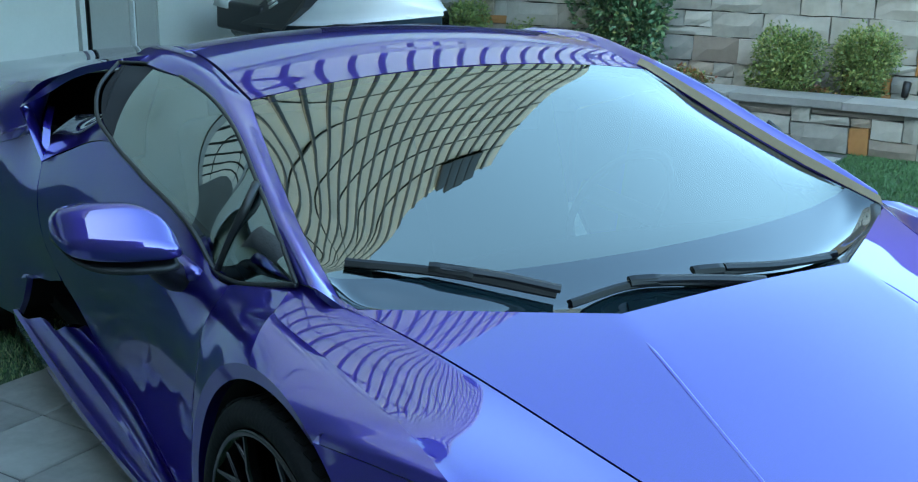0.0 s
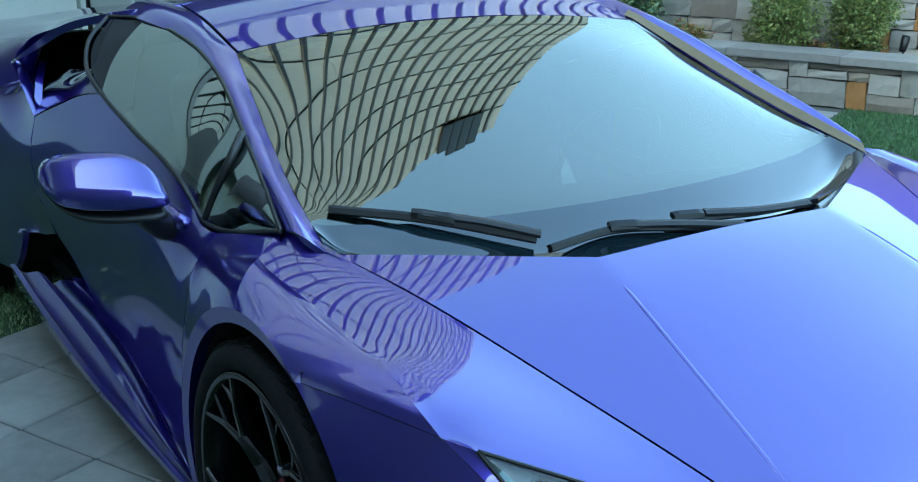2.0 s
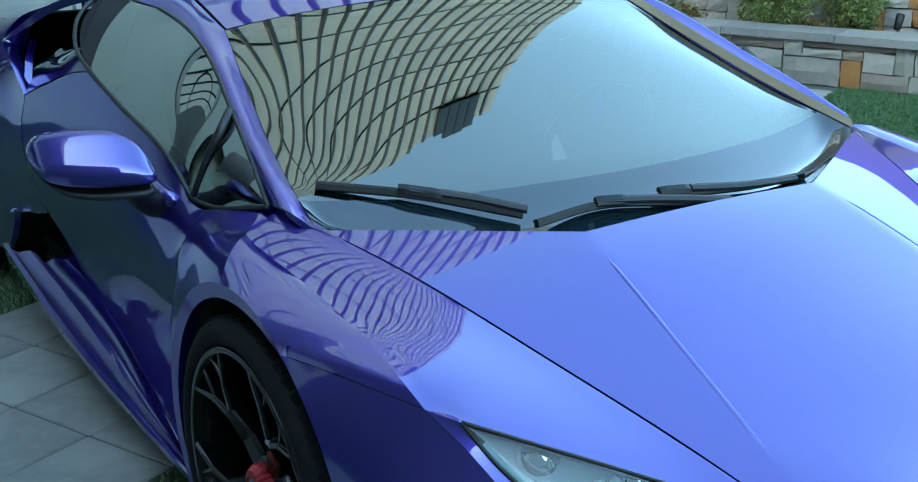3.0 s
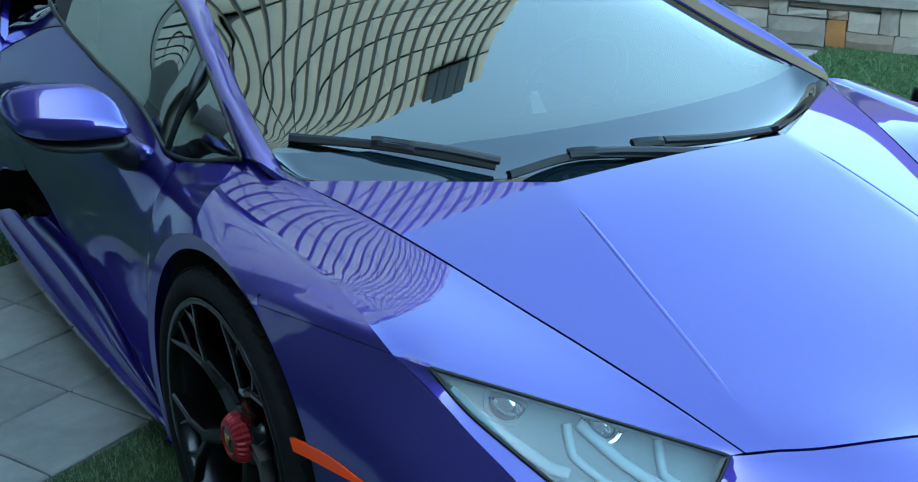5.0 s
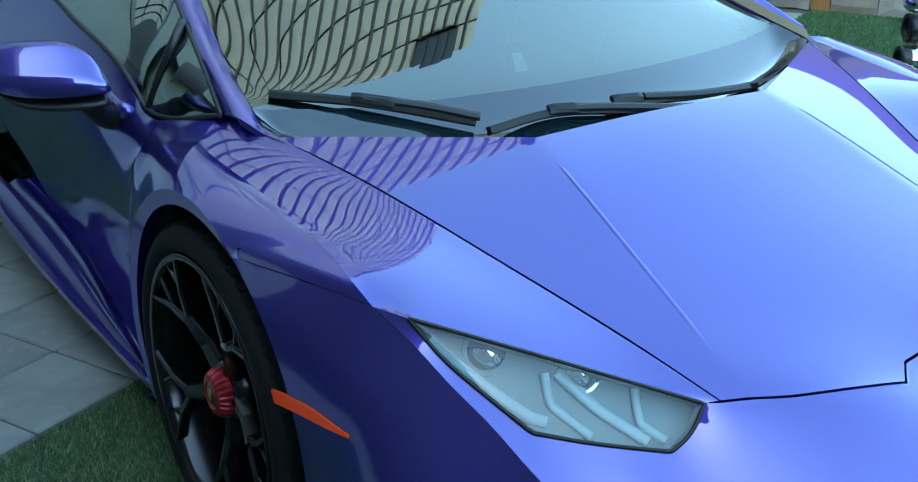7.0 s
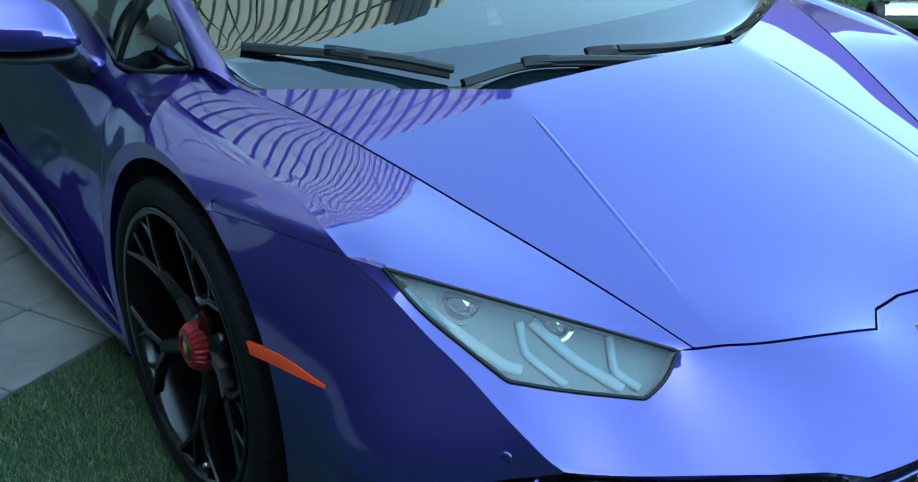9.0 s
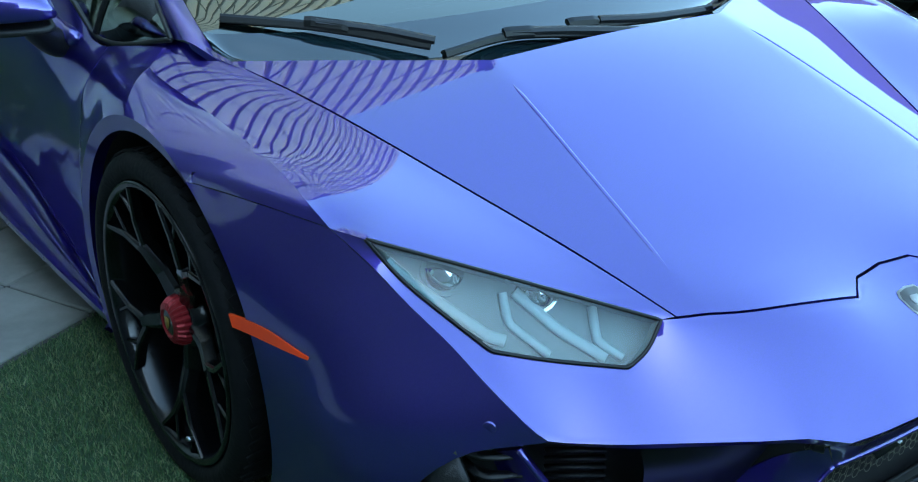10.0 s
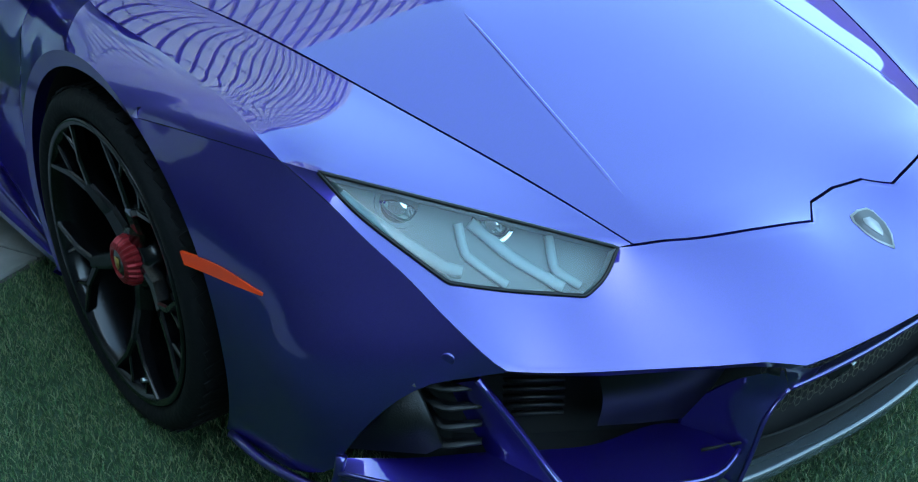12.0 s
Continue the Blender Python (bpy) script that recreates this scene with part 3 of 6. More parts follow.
sill_top = [on_side(p) - Vector((0, 0, 0.004)) for p in spline(plan([(-0.42, 0.165), (-0.50, 0.178), (-0.74, 0.222), (-1.0, 0.282), (-1.28, 0.345), (-1.42, 0.36)]), 40)]
sill_in = spline([(-0.40, -0.895, 0.15), (-0.75, -0.88, 0.19), (-1.05, -0.86, 0.235), (-1.35, -0.86, 0.27), (-1.62, -0.88, 0.30)], 40)
sill_edge = spline([(-0.38, -0.925, 0.165), (-0.75, -0.94, 0.178), (-1.1, -0.95, 0.192), (-1.5, -0.955, 0.22), (-1.95, -0.955, 0.27)], 40)
sill_foot = spline([(-0.38, -0.915, 0.135), (-0.75, -0.93, 0.145), (-1.1, -0.94, 0.155), (-1.5, -0.945, 0.175), (-1.95, -0.945, 0.21)], 40)
groove = [0, 0.004, -0.010, -0.012, -0.004, 0.004, 0.002, -0.014, -0.018, 0]
sill_mid = [[p + Vector((0, 0.3 * g, g)) for p in r] for r, g in zip(ruled(sill_edge, sill_in, 10), groove)]
both("sill", [*ruled(sill_foot, sill_edge, 4), *sill_mid[1:], *ruled(sill_in, sill_top, 8)[1:]], PAINT, flat_rows=(3, 4, 5, 8, 9, 10), gap=0)

R_ARCH = lambda a: Vector((-2.62 + 0.375 * math.cos(a), 0.345 + 0.375 * math.sin(a)))
q_arch = [R_ARCH(a) for a in np.linspace(radians(-25), radians(205), 60)]
q_out = chain(spline(plan([(-2.0, 0.23), (-1.88, 0.33), (-1.83, 0.40), (-1.62, 0.445), (-1.465, 0.49)]), 14),
              spline(plan([(-1.465, 0.49), (-1.535, 0.62), (-1.525, 0.75), (-1.50, 0.822)]), 8),
              spline(plan([(-1.50, 0.822), (-1.545, 0.90), (-1.60, 0.965)]), 6),
              spline([Vector((x, FLANK_R[1](x))) for x in (-1.62, -2.0, -2.6, -3.35)], 24), spline(plan([(-3.35, 0.90), (-3.38, 0.6), (-3.3, 0.3)]), 12))
q_out = spline(q_out, 60)
both("rear_quarter", fill(q_arch, q_out, 24, on_side), PAINT)

# greenhouse
ws_side = [(-0.085, -0.752, 0.779), (-0.334, -0.712, 0.856), (-0.575, -0.664, 0.948), (-0.815, -0.612, 1.050)]
win_top = [(-0.185, -0.800, 0.806), (-0.313, -0.775, 0.866), (-0.487, -0.742, 0.938), (-0.697, -0.706, 1.022), (-0.993, -0.690, 1.079), (-1.212, -0.725, 1.102), (-1.262, -0.775, 1.102)]
win_low = [(-0.185, -0.800, 0.804), (-0.420, -0.838, 0.757), (-0.465, -0.842, 0.757), (-0.551, -0.856, 0.824), (-0.812, -0.878, 0.905), (-0.982, -0.888, 0.956), (-1.12, -0.880, 1.005), (-1.19, -0.850, 1.052), (-1.262, -0.775, 1.102)]

# windscreen: crosswise bow grows towards its base
SWELL = ((-0.0039, -0.0109, -0.0189, -0.0288), (-0.0059, -0.0089, -0.0007, 0.0065), (0.0018, -0.0055, 0.0055, -0.0002), (-0.0005, -0.0033, 0.0052, -0.0012), (-0.0006, 0.0, -0.0025, 0.0019))
ws_rows = []
for i in range(61):
    s = i / 60
    e = spline(ws_side, 61)[i]
    wave = math.sin(math.pi * s)
    mid_x = 0.115 * (1 - s) - 0.8506 * s + 0.0171 * wave + 0.0568 * math.sin(2 * math.pi * s)
    mid_z = 0.7229 * (1 - s) + 1.089 * s - 0.0074 * wave - 0.0258 * math.sin(2 * math.pi * s)
    power = 2.259 * (1 - s) + 2.061 * s + 0.803 * wave
    feet = [math.exp(-((s - c) / d) ** 2) * (1 - math.exp(-s / 0.03)) * (1 - s ** 8) for c, d in ((0.06, 0.07), (0.16, 0.10), (0.30, 0.14), (0.50, 0.18), (0.75, 0.20))]
    row = []
    for k in range(81):
        w = -1 + 2 * k / 80
        across = ((1 - w * w), 3 * w ** 2 * (1 - w * w), 6 * w ** 6 * (1 - w * w), (12 if w < 0 else 3) * w ** 14 * (1 - w * w))
        swell = sum(f * sum(a * c for a, c in zip(across, r)) for f, r in zip(feet, SWELL))
        row.append(Vector((0.35, 0, 0.93)) * swell + Vector((e.x + (mid_x - e.x) * (1 - abs(w) ** power), -e.y * w, e.z + (mid_z - e.z) * (1 - abs(w) ** (power * 1.107)))))
    ws_rows.append(row)
windscreen = sheet("windscreen", ws_rows, GLASS, car, "clear curved windscreen mirroring the sky", gap=0.001, skirt=0.004)
windscreen.visible_shadow = False

# black printed band along the windscreen's foot
band_rows = []
for i in range(15):
    row = []
    for k in range(81):
        col = [r[k] for r in ws_rows]
        edge_x = -0.066 - 0.205 * col[0].y ** 2
        last = max([j for j in range(61) if col[j].x > edge_x] or [0])
        f = min(last + (col[last].x - edge_x) / max(col[last].x - col[last + 1].x, 1e-4), 59.0) * i / 14
        j = int(f)
        row.append(col[j].lerp(col[j + 1], f - j) + Vector((0.0012, 0, 0.0032)))
    band_rows.append(row)
sheet("windscreen_band", band_rows, FRIT, car, "dark band along the foot of the windscreen", gap=0, skirt=0)

# cowl below the windscreen
cowl_n = 61
cowl_up = spline([Vector((p.x - 0.02, p.y * 0.985, p.z - 0.006)) for p in ws_rows[0]], cowl_n)
cowl_dn = spline([on_top(p) + Vector((0.02, 0, -0.016)) for p in hood_rear], cowl_n)
if (cowl_up[0] - cowl_dn[0]).length > (cowl_up[0] - cowl_dn[-1]).length:
    cowl_dn = cowl_dn[::-1]
sheet("cowl", ruled(cowl_dn, cowl_up, 6), COWL, car, "dark cowl panel under the wipers", gap=0, skirt=0)

# pillar and roof rail: from the side window's upper edge to the windscreen and the roof
rail_in = chain(spline([(-0.078, -0.754, 0.779)] + ws_side[1:], 26), spline([ws_side[-1], (-1.08, -0.600, 1.108), (-1.24, -0.585, 1.120), (-1.40, -0.57, 1.118)], 16))
rail_out = spline([(-0.195, -0.794, 0.803)] + win_top[1:-1] + [(-1.36, -0.715, 1.100)], len(rail_in))
rail_mid = []
for p, q in zip(rail_in, rail_out):
    c = p.lerp(q, 0.55)
    rail_mid.append(c + Vector((0.010, -0.012, 0.017)))
both("roof_pillar", loft([rail_out, rail_mid, rail_in], 8), PAINT, gap=0.0008, skirt=0.012)

# roof panel
roof_rows = []
RX = cubic([(0, -0.855), (0.25, -1.02), (0.5, -1.22), (1.0, -1.72)])
RZ = cubic([(0, 1.091), (0.25, 1.126), (0.38, 1.146), (0.5, 1.155), (0.64, 1.156), (1.0, 1.118)])
EY = cubic([(0, -0.607), (0.3, -0.598), (0.5, -0.585), (1.0, -0.52)])
EZ = cubic([(0, 1.052), (0.35, 1.110), (0.5, 1.121), (0.7, 1.118), (1.0, 1.080)])
EX = cubic([(0, -0.818), (0.35, -1.08), (0.5, -1.22), (1.0, -1.70)])
for i in range(37):
    s = i / 36
    row = []
    for k in range(49):
        w = -1 + 2 * k / 48
        f = 1 - abs(w) ** 2.0
        row.append(Vector((EX(s) + (RX(s) - EX(s)) * f, -EY(s) * w, EZ(s) + (RZ(s) - EZ(s)) * f)))
    roof_rows.append(row)
sheet("roof", roof_rows, PAINT, car)

# side glass with the black panel behind it
glass_low = spline(win_low[:6], 50)
glass_top = spline(win_top[:5] + [(-1.165, -0.714, 1.097)], 50)
bulge = lambda s, w: Vector((0, -0.016, 0.006)) * math.sin(math.pi * s) * min(1, w * 4)
side_right, side_left = both("side_window", ruled(glass_low, glass_top, 20, bulge), SIDE_GLASS, "grey-green tinted side glass", gap=0, skirt=0.004)
for o in (side_right, side_left):
    o.visible_shadow = False
pillar_a = spline([(-0.90, -0.870, 0.925), (-0.982, -0.876, 0.950), (-1.12, -0.868, 1.000), (-1.19, -0.838, 1.046), (-1.255, -0.770, 1.096)], 24)
pillar_b = spline([(-0.90, -0.840, 0.935), (-1.02, -0.790, 1.00), (-1.10, -0.730, 1.07), (-1.16, -0.710, 1.088), (-1.20, -0.720, 1.095)], 24)
both("window_pillar", ruled(pillar_a, pillar_b, 8), DARK, gap=0, skirt=0.01)


def pair_tube(name, pts, radius, mat, label=""):
    for s in (1, -1):
        bm = bmesh.new()
        tube(bm, [(p[0], p[1] * s, p[2]) for p in pts], radius, 8)
        part(name, bm, mat, car, label)


pair_tube("window_seal", spline(win_low, 60), 0.0055, TRIM, "black rubber window seal")
pair_tube("window_seal", spline(win_top, 50), 0.005, TRIM, "black rubber window seal")
pair_tube("division_bar", spline([(-0.475, -0.838, 0.764), (-0.455, -0.812, 0.84), (-0.45, -0.775, 0.91), (-0.47, -0.75, 0.935)], 12), [0.010] * 12, TRIM)

# intake behind the side glass: dark throat, painted floor and outer blade
throat = [spline([(-1.10, -0.872, 0.985), (-1.16, -0.83, 1.05), (-1.25, -0.765, 1.098)], 10), spline([(-1.36, -0.74, 0.94), (-1.38, -0.70, 1.02), (-1.40, -0.66, 1.09)], 10), spline([(-1.75, -0.66, 0.90), (-1.75, -0.62, 0.97), (-1.75, -0.58, 1.05)], 10)]
both("intake_throat", loft(throat, 8), DARK, gap=0, skirt=0)
floor_a = [on_side(p) for p in spline(plan([(-0.99, 0.954), (-1.08, 0.941), (-1.29, 0.882), (-1.497, 0.822)]), 20)]
floor_b = spline([(-1.06, -0.878, 0.972), (-1.16, -0.868, 0.965), (-1.36, -0.872, 0.915), (-1.60, -0.885, 0.860)], 20)
floor_c = spline([(-1.12, -0.84, 0.995), (-1.24, -0.80, 0.985), (-1.45, -0.77, 0.945), (-1.75, -0.76, 0.90)], 20)
both("intake_floor", loft([floor_a, floor_b, floor_c], 8), PAINT, gap=0, skirt=0)
blade_out = spline([(-1.50, -0.932, 0.822), (-1.545, -0.945, 0.90), (-1.60, -0.945, 0.965), (-1.56, -0.920, 1.012), (-1.44, -0.86, 1.062), (-1.26, -0.765, 1.112)], 34)
blade_mid = [p + Vector((0.004, 0.016, -0.006)) for p in blade_out]
blade_in = [p + Vector((-0.10, 0.05, -0.022)) for p in blade_out]
both("intake_blade", loft([blade_out, blade_mid, blade_in], 4), PAINT, gap=0, skirt=0)
q_low = [Vector((-1.60, -0.945, 0.965))] + [Vector((x, FLANK_R[0](x), FLANK_R[1](x))) for x in np.linspace(-1.66, -3.35, 16)]
q_low = spline(q_low, 34)
q_up = spline([(-1.26, -0.765, 1.112), (-1.40, -0.70, 1.105), (-1.75, -0.60, 1.07), (-2.3, -0.56, 0.985), (-3.35, -0.50, 0.89)], 34)
q_lip = spline([(-1.42, -0.85, 1.07), (-1.62, -0.83, 1.042), (-2.0, -0.75, 0.992), (-2.6, -0.705, 0.935), (-3.35, -0.64, 0.88)], 34)
both("rear_haunch", loft([q_low, q_lip, q_up], 8), PAINT, gap=0.0)
deck_edge = q_up
deck_rows = [[Vector((p.x, p.y * (1 - 2 * k / 20), p.z + 0.03 * (1 - (1 - 2 * k / 20) ** 2))) for k in range(21)] for p in deck_edge]
sheet("engine_cover", deck_rows, PAINT, car, gap=0.0)
tail = [[Vector((-3.36 - 0.06 * math.sin(math.pi * i / 8), y, 0.25 + 0.57 * i / 8)) for y in np.linspace(-0.8, 0.8, 17)] for i in range(9)]
sheet("tail_panel", tail, BLACK, car, gap=0)
bm = bmesh.new()
box(bm, (0.20, 0.84, 0.014), pose(-3.28, 0, 0.898, 0, -6, 0), 0.006)
for s in (-1, 1):
    box(bm, (0.14, 0.03, 0.06), pose(-3.28, s * 0.22, 0.868), 0.008)
part("rear_spoiler", bm, PAINT, car)

# inner shell that closes the gaps between the panels
bm = bmesh.new()
def inner(rows, off):
    vs = [[bm.verts.new(p + off) for p in r] for r in rows]
    for i in range(len(vs) - 1):
        for j in range(len(vs[0]) - 1):
            bm.faces.new((vs[i][j], vs[i][j + 1], vs[i + 1][j + 1], vs[i + 1][j]))
inner([[Vector((x, y, top(x, y))) for y in np.linspace(-0.60, 0.60, 33)] for x in np.linspace(0.20, 0.46, 14)], Vector((0, 0, -0.034)))
inner([[Vector((x, y, top(x, y))) for y in np.linspace(-0.43, 0.43, 21)] for x in np.linspace(0.46, 0.80, 8)], Vector((0, 0, -0.034)))
box(bm, (2.3, 1.50, 0.05), pose(-1.6, 0, 0.16))
box(bm, (0.9, 1.30, 0.05), pose(0.45, 0, 0.14))
box(bm, (0.05, 1.44, 0.5), pose(-0.42, 0, 0.42))
tagged(part("inner_shell", bm, DARK, car), kind="stuff")

# ---- car details, right side and mirrored ----
MIRROR_Y = Matrix.Diagonal((1, -1, 1, 1))


def pair(name, make, mat, parent=None, label="", smooth=True, sides=(0, 1)):
    """Builds a part on the right with make(bm), and its mirror image on the left."""
    out = []
    for s in sides:
        bm = bmesh.new()
        make(bm)
        if s:
            bmesh.ops.transform(bm, matrix=MIRROR_Y, verts=bm.verts[:])
            bmesh.ops.reverse_faces(bm, faces=bm.faces[:])
        par = parent[s] if isinstance(parent, (list, tuple)) else (parent or car)
        out.append(part(name, bm, mat, par, label, smooth))
    return out


def ribbon(bm, rows):
    vs = [[bm.verts.new(p) for p in r] for r in rows]
    for i in range(len(vs) - 1):
        for j in range(len(vs[0]) - 1):
            bm.faces.new((vs[i][j], vs[i][j + 1], vs[i + 1][j + 1], vs[i + 1][j]))


def blade_sheet(bm, a, b, n, m, thick):
    """A plate with a body between two runs of points, n along and m across."""
    t = Vector(thick)
    rows = ruled(spline(a, n), spline(b, n), m)
    up = [[bm.verts.new(p) for p in r] for r in rows]
    dn = [[bm.verts.new(p + t) for p in r] for r in rows]
    for i in range(m - 1):
        for j in range(n - 1):
            bm.faces.new((up[i][j], up[i][j + 1], up[i + 1][j + 1], up[i + 1][j]))
            bm.faces.new((dn[i][j], dn[i + 1][j], dn[i + 1][j + 1], dn[i][j + 1]))
    rim_u = up[0] + [r[-1] for r in up[1:]] + up[-1][-2::-1] + [r[0] for r in up[-2:0:-1]]
    rim_d = dn[0] + [r[-1] for r in dn[1:]] + dn[-1][-2::-1] + [r[0] for r in dn[-2:0:-1]]
    for k in range(len(rim_u)):
        j = (k + 1) % len(rim_u)
        bm.faces.new((rim_u[j], rim_u[k], rim_d[k], rim_d[j]))
        e = bm.edges.get((rim_u[k], rim_u[j]))
        e.smooth = False
        bm.edges.get((rim_d[k], rim_d[j])).smooth = False


def slab(bm, outline, thick):
    """A flat or bent plate: an outline of points, thickened by a vector."""
    t = Vector(thick)
    a = [bm.verts.new(Vector(p)) for p in outline]
    b = [bm.verts.new(Vector(p) + t) for p in outline]
    bm.faces.new(a[::-1])
    bm.faces.new(b)
    n = len(a)
    for k in range(n):
        bm.faces.new((a[k], a[(k + 1) % n], b[(k + 1) % n], b[k]))


def beam(bm, p, q, w, h, up=(0, -1, 0), bevel=0.004, w2=None):
    """A bevelled bar from p to q, tapering from width w to w2."""
    p, q, up = Vector(p), Vector(q), Vector(up)
    d = (q - p).normalized()
    sx = d.cross(up).normalized()
    uz = sx.cross(d)
    w2 = w if w2 is None else w2
    ring = lambda c, ww: [bm.verts.new(c + sx * a * ww / 2 + uz * b * h / 2) for a, b in ((-1, -1), (1, -1), (1, 0.55), (0.62, 1), (-0.62, 1), (-1, 0.55))]
    a, b = ring(p, w), ring(q, w2)
    for k in range(6):
        bm.faces.new((a[k], b[k], b[(k + 1) % 6], a[(k + 1) % 6]))
    bm.faces.new(a)
    bm.faces.new(b[::-1])


# wheels
TYRE = [(0.272, -0.100), (0.279, -0.113), (0.295, -0.1205), (0.310, -0.118), (0.322, -0.108), (0.3275, -0.090), (0.329, -0.05), (0.3295, 0.0), (0.329, 0.05), (0.3275, 0.09), (0.318, 0.112), (0.290, 0.12), (0.272, 0.10)]
RIM = [(0.272, -0.102), (0.276, -0.112), (0.272, -0.117), (0.262, -0.115), (0.256, -0.100), (0.250, -0.06), (0.238, 0.09)]


def make_wheel(at, radius_scale=1.0):
    wheel = empty("wheel", at)
    wheel.parent = car
    bm = bmesh.new()
    lathe(bm, TYRE, Matrix(), 72)
    tyre = part("tyre", bm, RUBBER, wheel, "black low-profile tyre")
    bm = bmesh.new()
    for k in range(60):
        a = 2 * math.pi * k / 60
        for off, y in ((0, -0.082), (0.5, -0.03), (0, 0.03), (0.5, 0.082)):
            m = Matrix.Rotation(-(a + off * 0.1), 4, "Y") @ pose(0, y, 0.3279, 0, 0, 18 if y < 0 else -18)
            box(bm, (0.022, 0.042, 0.003), m)
    part("tread", bm, RUBBER, tyre, smooth=False)
    bm = bmesh.new()
    lathe(bm, RIM, Matrix(), 72)
    rim = part("rim", bm, RIM_BLACK, wheel, "satin black forged rim")
    for k in range(5):
        a0 = 2 * math.pi * k / 5 + 0.52
        pt = lambda r, da, y: Vector((r * math.sin(a0 + da), y, r * math.cos(a0 + da)))
        bm = bmesh.new()
        beam(bm, pt(0.040, 0, -0.062), pt(0.105, 0, -0.070), 0.046, 0.030, up=(0.35 * math.cos(a0), -1, -0.35 * math.sin(a0)), w2=0.036)
        beam(bm, pt(0.100, 0, -0.071), pt(0.160, 0.02, -0.090), 0.038, 0.028, up=(0.25 * math.cos(a0), -1, -0.25 * math.sin(a0)), w2=0.026)
        for way in (1, -1):
            beam(bm, pt(0.150, 0.03 * way, -0.088), pt(0.205, 0.19 * way, -0.097), 0.018, 0.022, w2=0.014)
            beam(bm, pt(0.202, 0.185 * way, -0.097), pt(0.262, 0.36 * way, -0.105), 0.014, 0.020, w2=0.011)
            beam(bm, pt(0.205, 0.19 * way, -0.096), pt(0.260, 0.12 * way, -0.103), 0.009, 0.014, w2=0.007)
        part("spoke", bm, RIM_BLACK, rim, smooth=False)
    bm = bmesh.new()
    lathe(bm, [(0.001, -0.072), (0.052, -0.076), (0.062, -0.070), (0.066, -0.04)], Matrix(), 40)
    part("hub", bm, RIM_BLACK, rim)
    bm = bmesh.new()
    rings = lathe(bm, [(0.050, -0.074), (0.048, -0.088), (0.040, -0.100), (0.028, -0.104), (0.024, -0.100)], Matrix(), 96)
    for ring in rings[:3]:
        for i, v in enumerate(ring):
            f = 1.0 if (i // 2) % 2 else 0.93
            v.co.x *= f
            v.co.z *= f
    cap = part("center_cap", bm, RED_CAP, wheel, "fluted red centre-lock cap", smooth=False)
    bm = bmesh.new()
    lathe(bm, [(0.0005, -0.103), (0.014, -0.1025), (0.025, -0.101)], Matrix(), 24)
    part("cap_disc", bm, GLOSS_BLACK, cap)
    bm = bmesh.new()
    slab(bm, [(-0.008, -0.1035, 0.012), (0.008, -0.1035, 0.012), (0.007, -0.1035, -0.004), (0, -0.1035, -0.013), (-0.007, -0.1035, -0.004)], (0, -0.002, 0))
    part("cap_emblem", bm, GOLD, cap)
    bm = bmesh.new()
    lathe(bm, [(0.06, 0.0), (0.185, 0.0), (0.185, 0.03), (0.06, 0.03)], Matrix(), 48, closed=True)
    part("brake_disc", bm, DARK, wheel)
    bm = bmesh.new()
    tube(bm, [(0.075, -0.104, -0.215), (0.082, -0.122, -0.205)], 0.005, 8)
    part("valve", bm, SILVER, wheel, "small metal tyre valve")
    return wheel


right_wheel = make_wheel((0, -0.838, 0.329))
rear_wheel = make_wheel((-2.62, -0.830, 0.329))
for src in (right_wheel, rear_wheel):
    c = copy_thing(src, pose(src.location.x, -src.location.y, 0.329, 0, 0, 180))
    c.parent = car

# wheel-arch liners
for ax, arch in ((0.020, ARCH), (-2.62, R_ARCH)):
    def liner(bm, arch=arch, ax=ax):
        rows = []
        for y in (-0.955, -0.89, -0.60):
            rows.append([Vector((p[0], y if y > -0.94 or ax < -1 else ARCH_OUT(t) + 0.028, p[1])) for t, p in [(t, arch(t)) for t in np.linspace(radians(-30), radians(205), 40)]])
        ribbon(bm, rows)
        cen = arch(0) * 0.5 + arch(math.pi) * 0.5
        v = [bm.verts.new((cen[0], -0.60, cen[1]))]
        ring = [bm.verts.new((p[0], -0.60, p[1])) for p in [arch(a) for a in np.linspace(0, 2 * math.pi, 41)[:-1]]]
        for k in range(40):
            bm.faces.new((v[0], ring[k], ring[(k + 1) % 40]))
    pair("arch_liner", liner, DARK)


# side marker, set a little proud
mark_a = [Vector((0.318, 0.491)), Vector((0.40, 0.489)), Vector((0.482, 0.471))]
mark_b = [Vector((0.326, 0.470)), Vector((0.40, 0.468)), Vector((0.482, 0.466))]
mark_rows = [[Vector((p[0], min(side_plate(p[0], p[1]), on_side(p).y if p[0] < 0.37 else 9.0) - 0.0025, p[1])) for p in r] for r in ruled(spline(mark_a, 12), spline(mark_b, 12), 4)]
both("side_marker", mark_rows, AMBER, "orange side marker reflector", gap=0, skirt=0.006)
hook_c = Vector((0.716, side_plate(0.716, 0.402) + 0.001, 0.402))


def hook(bm):
    lathe(bm, [(0.001, -0.0015), (0.010, -0.0012), (0.011, 0.0), (0.011, 0.01)], Matrix.Translation(hook_c) @ pose(0, 0, 0, 0, 0, 38), 24)


pair("tow_cover", hook, PAINT)

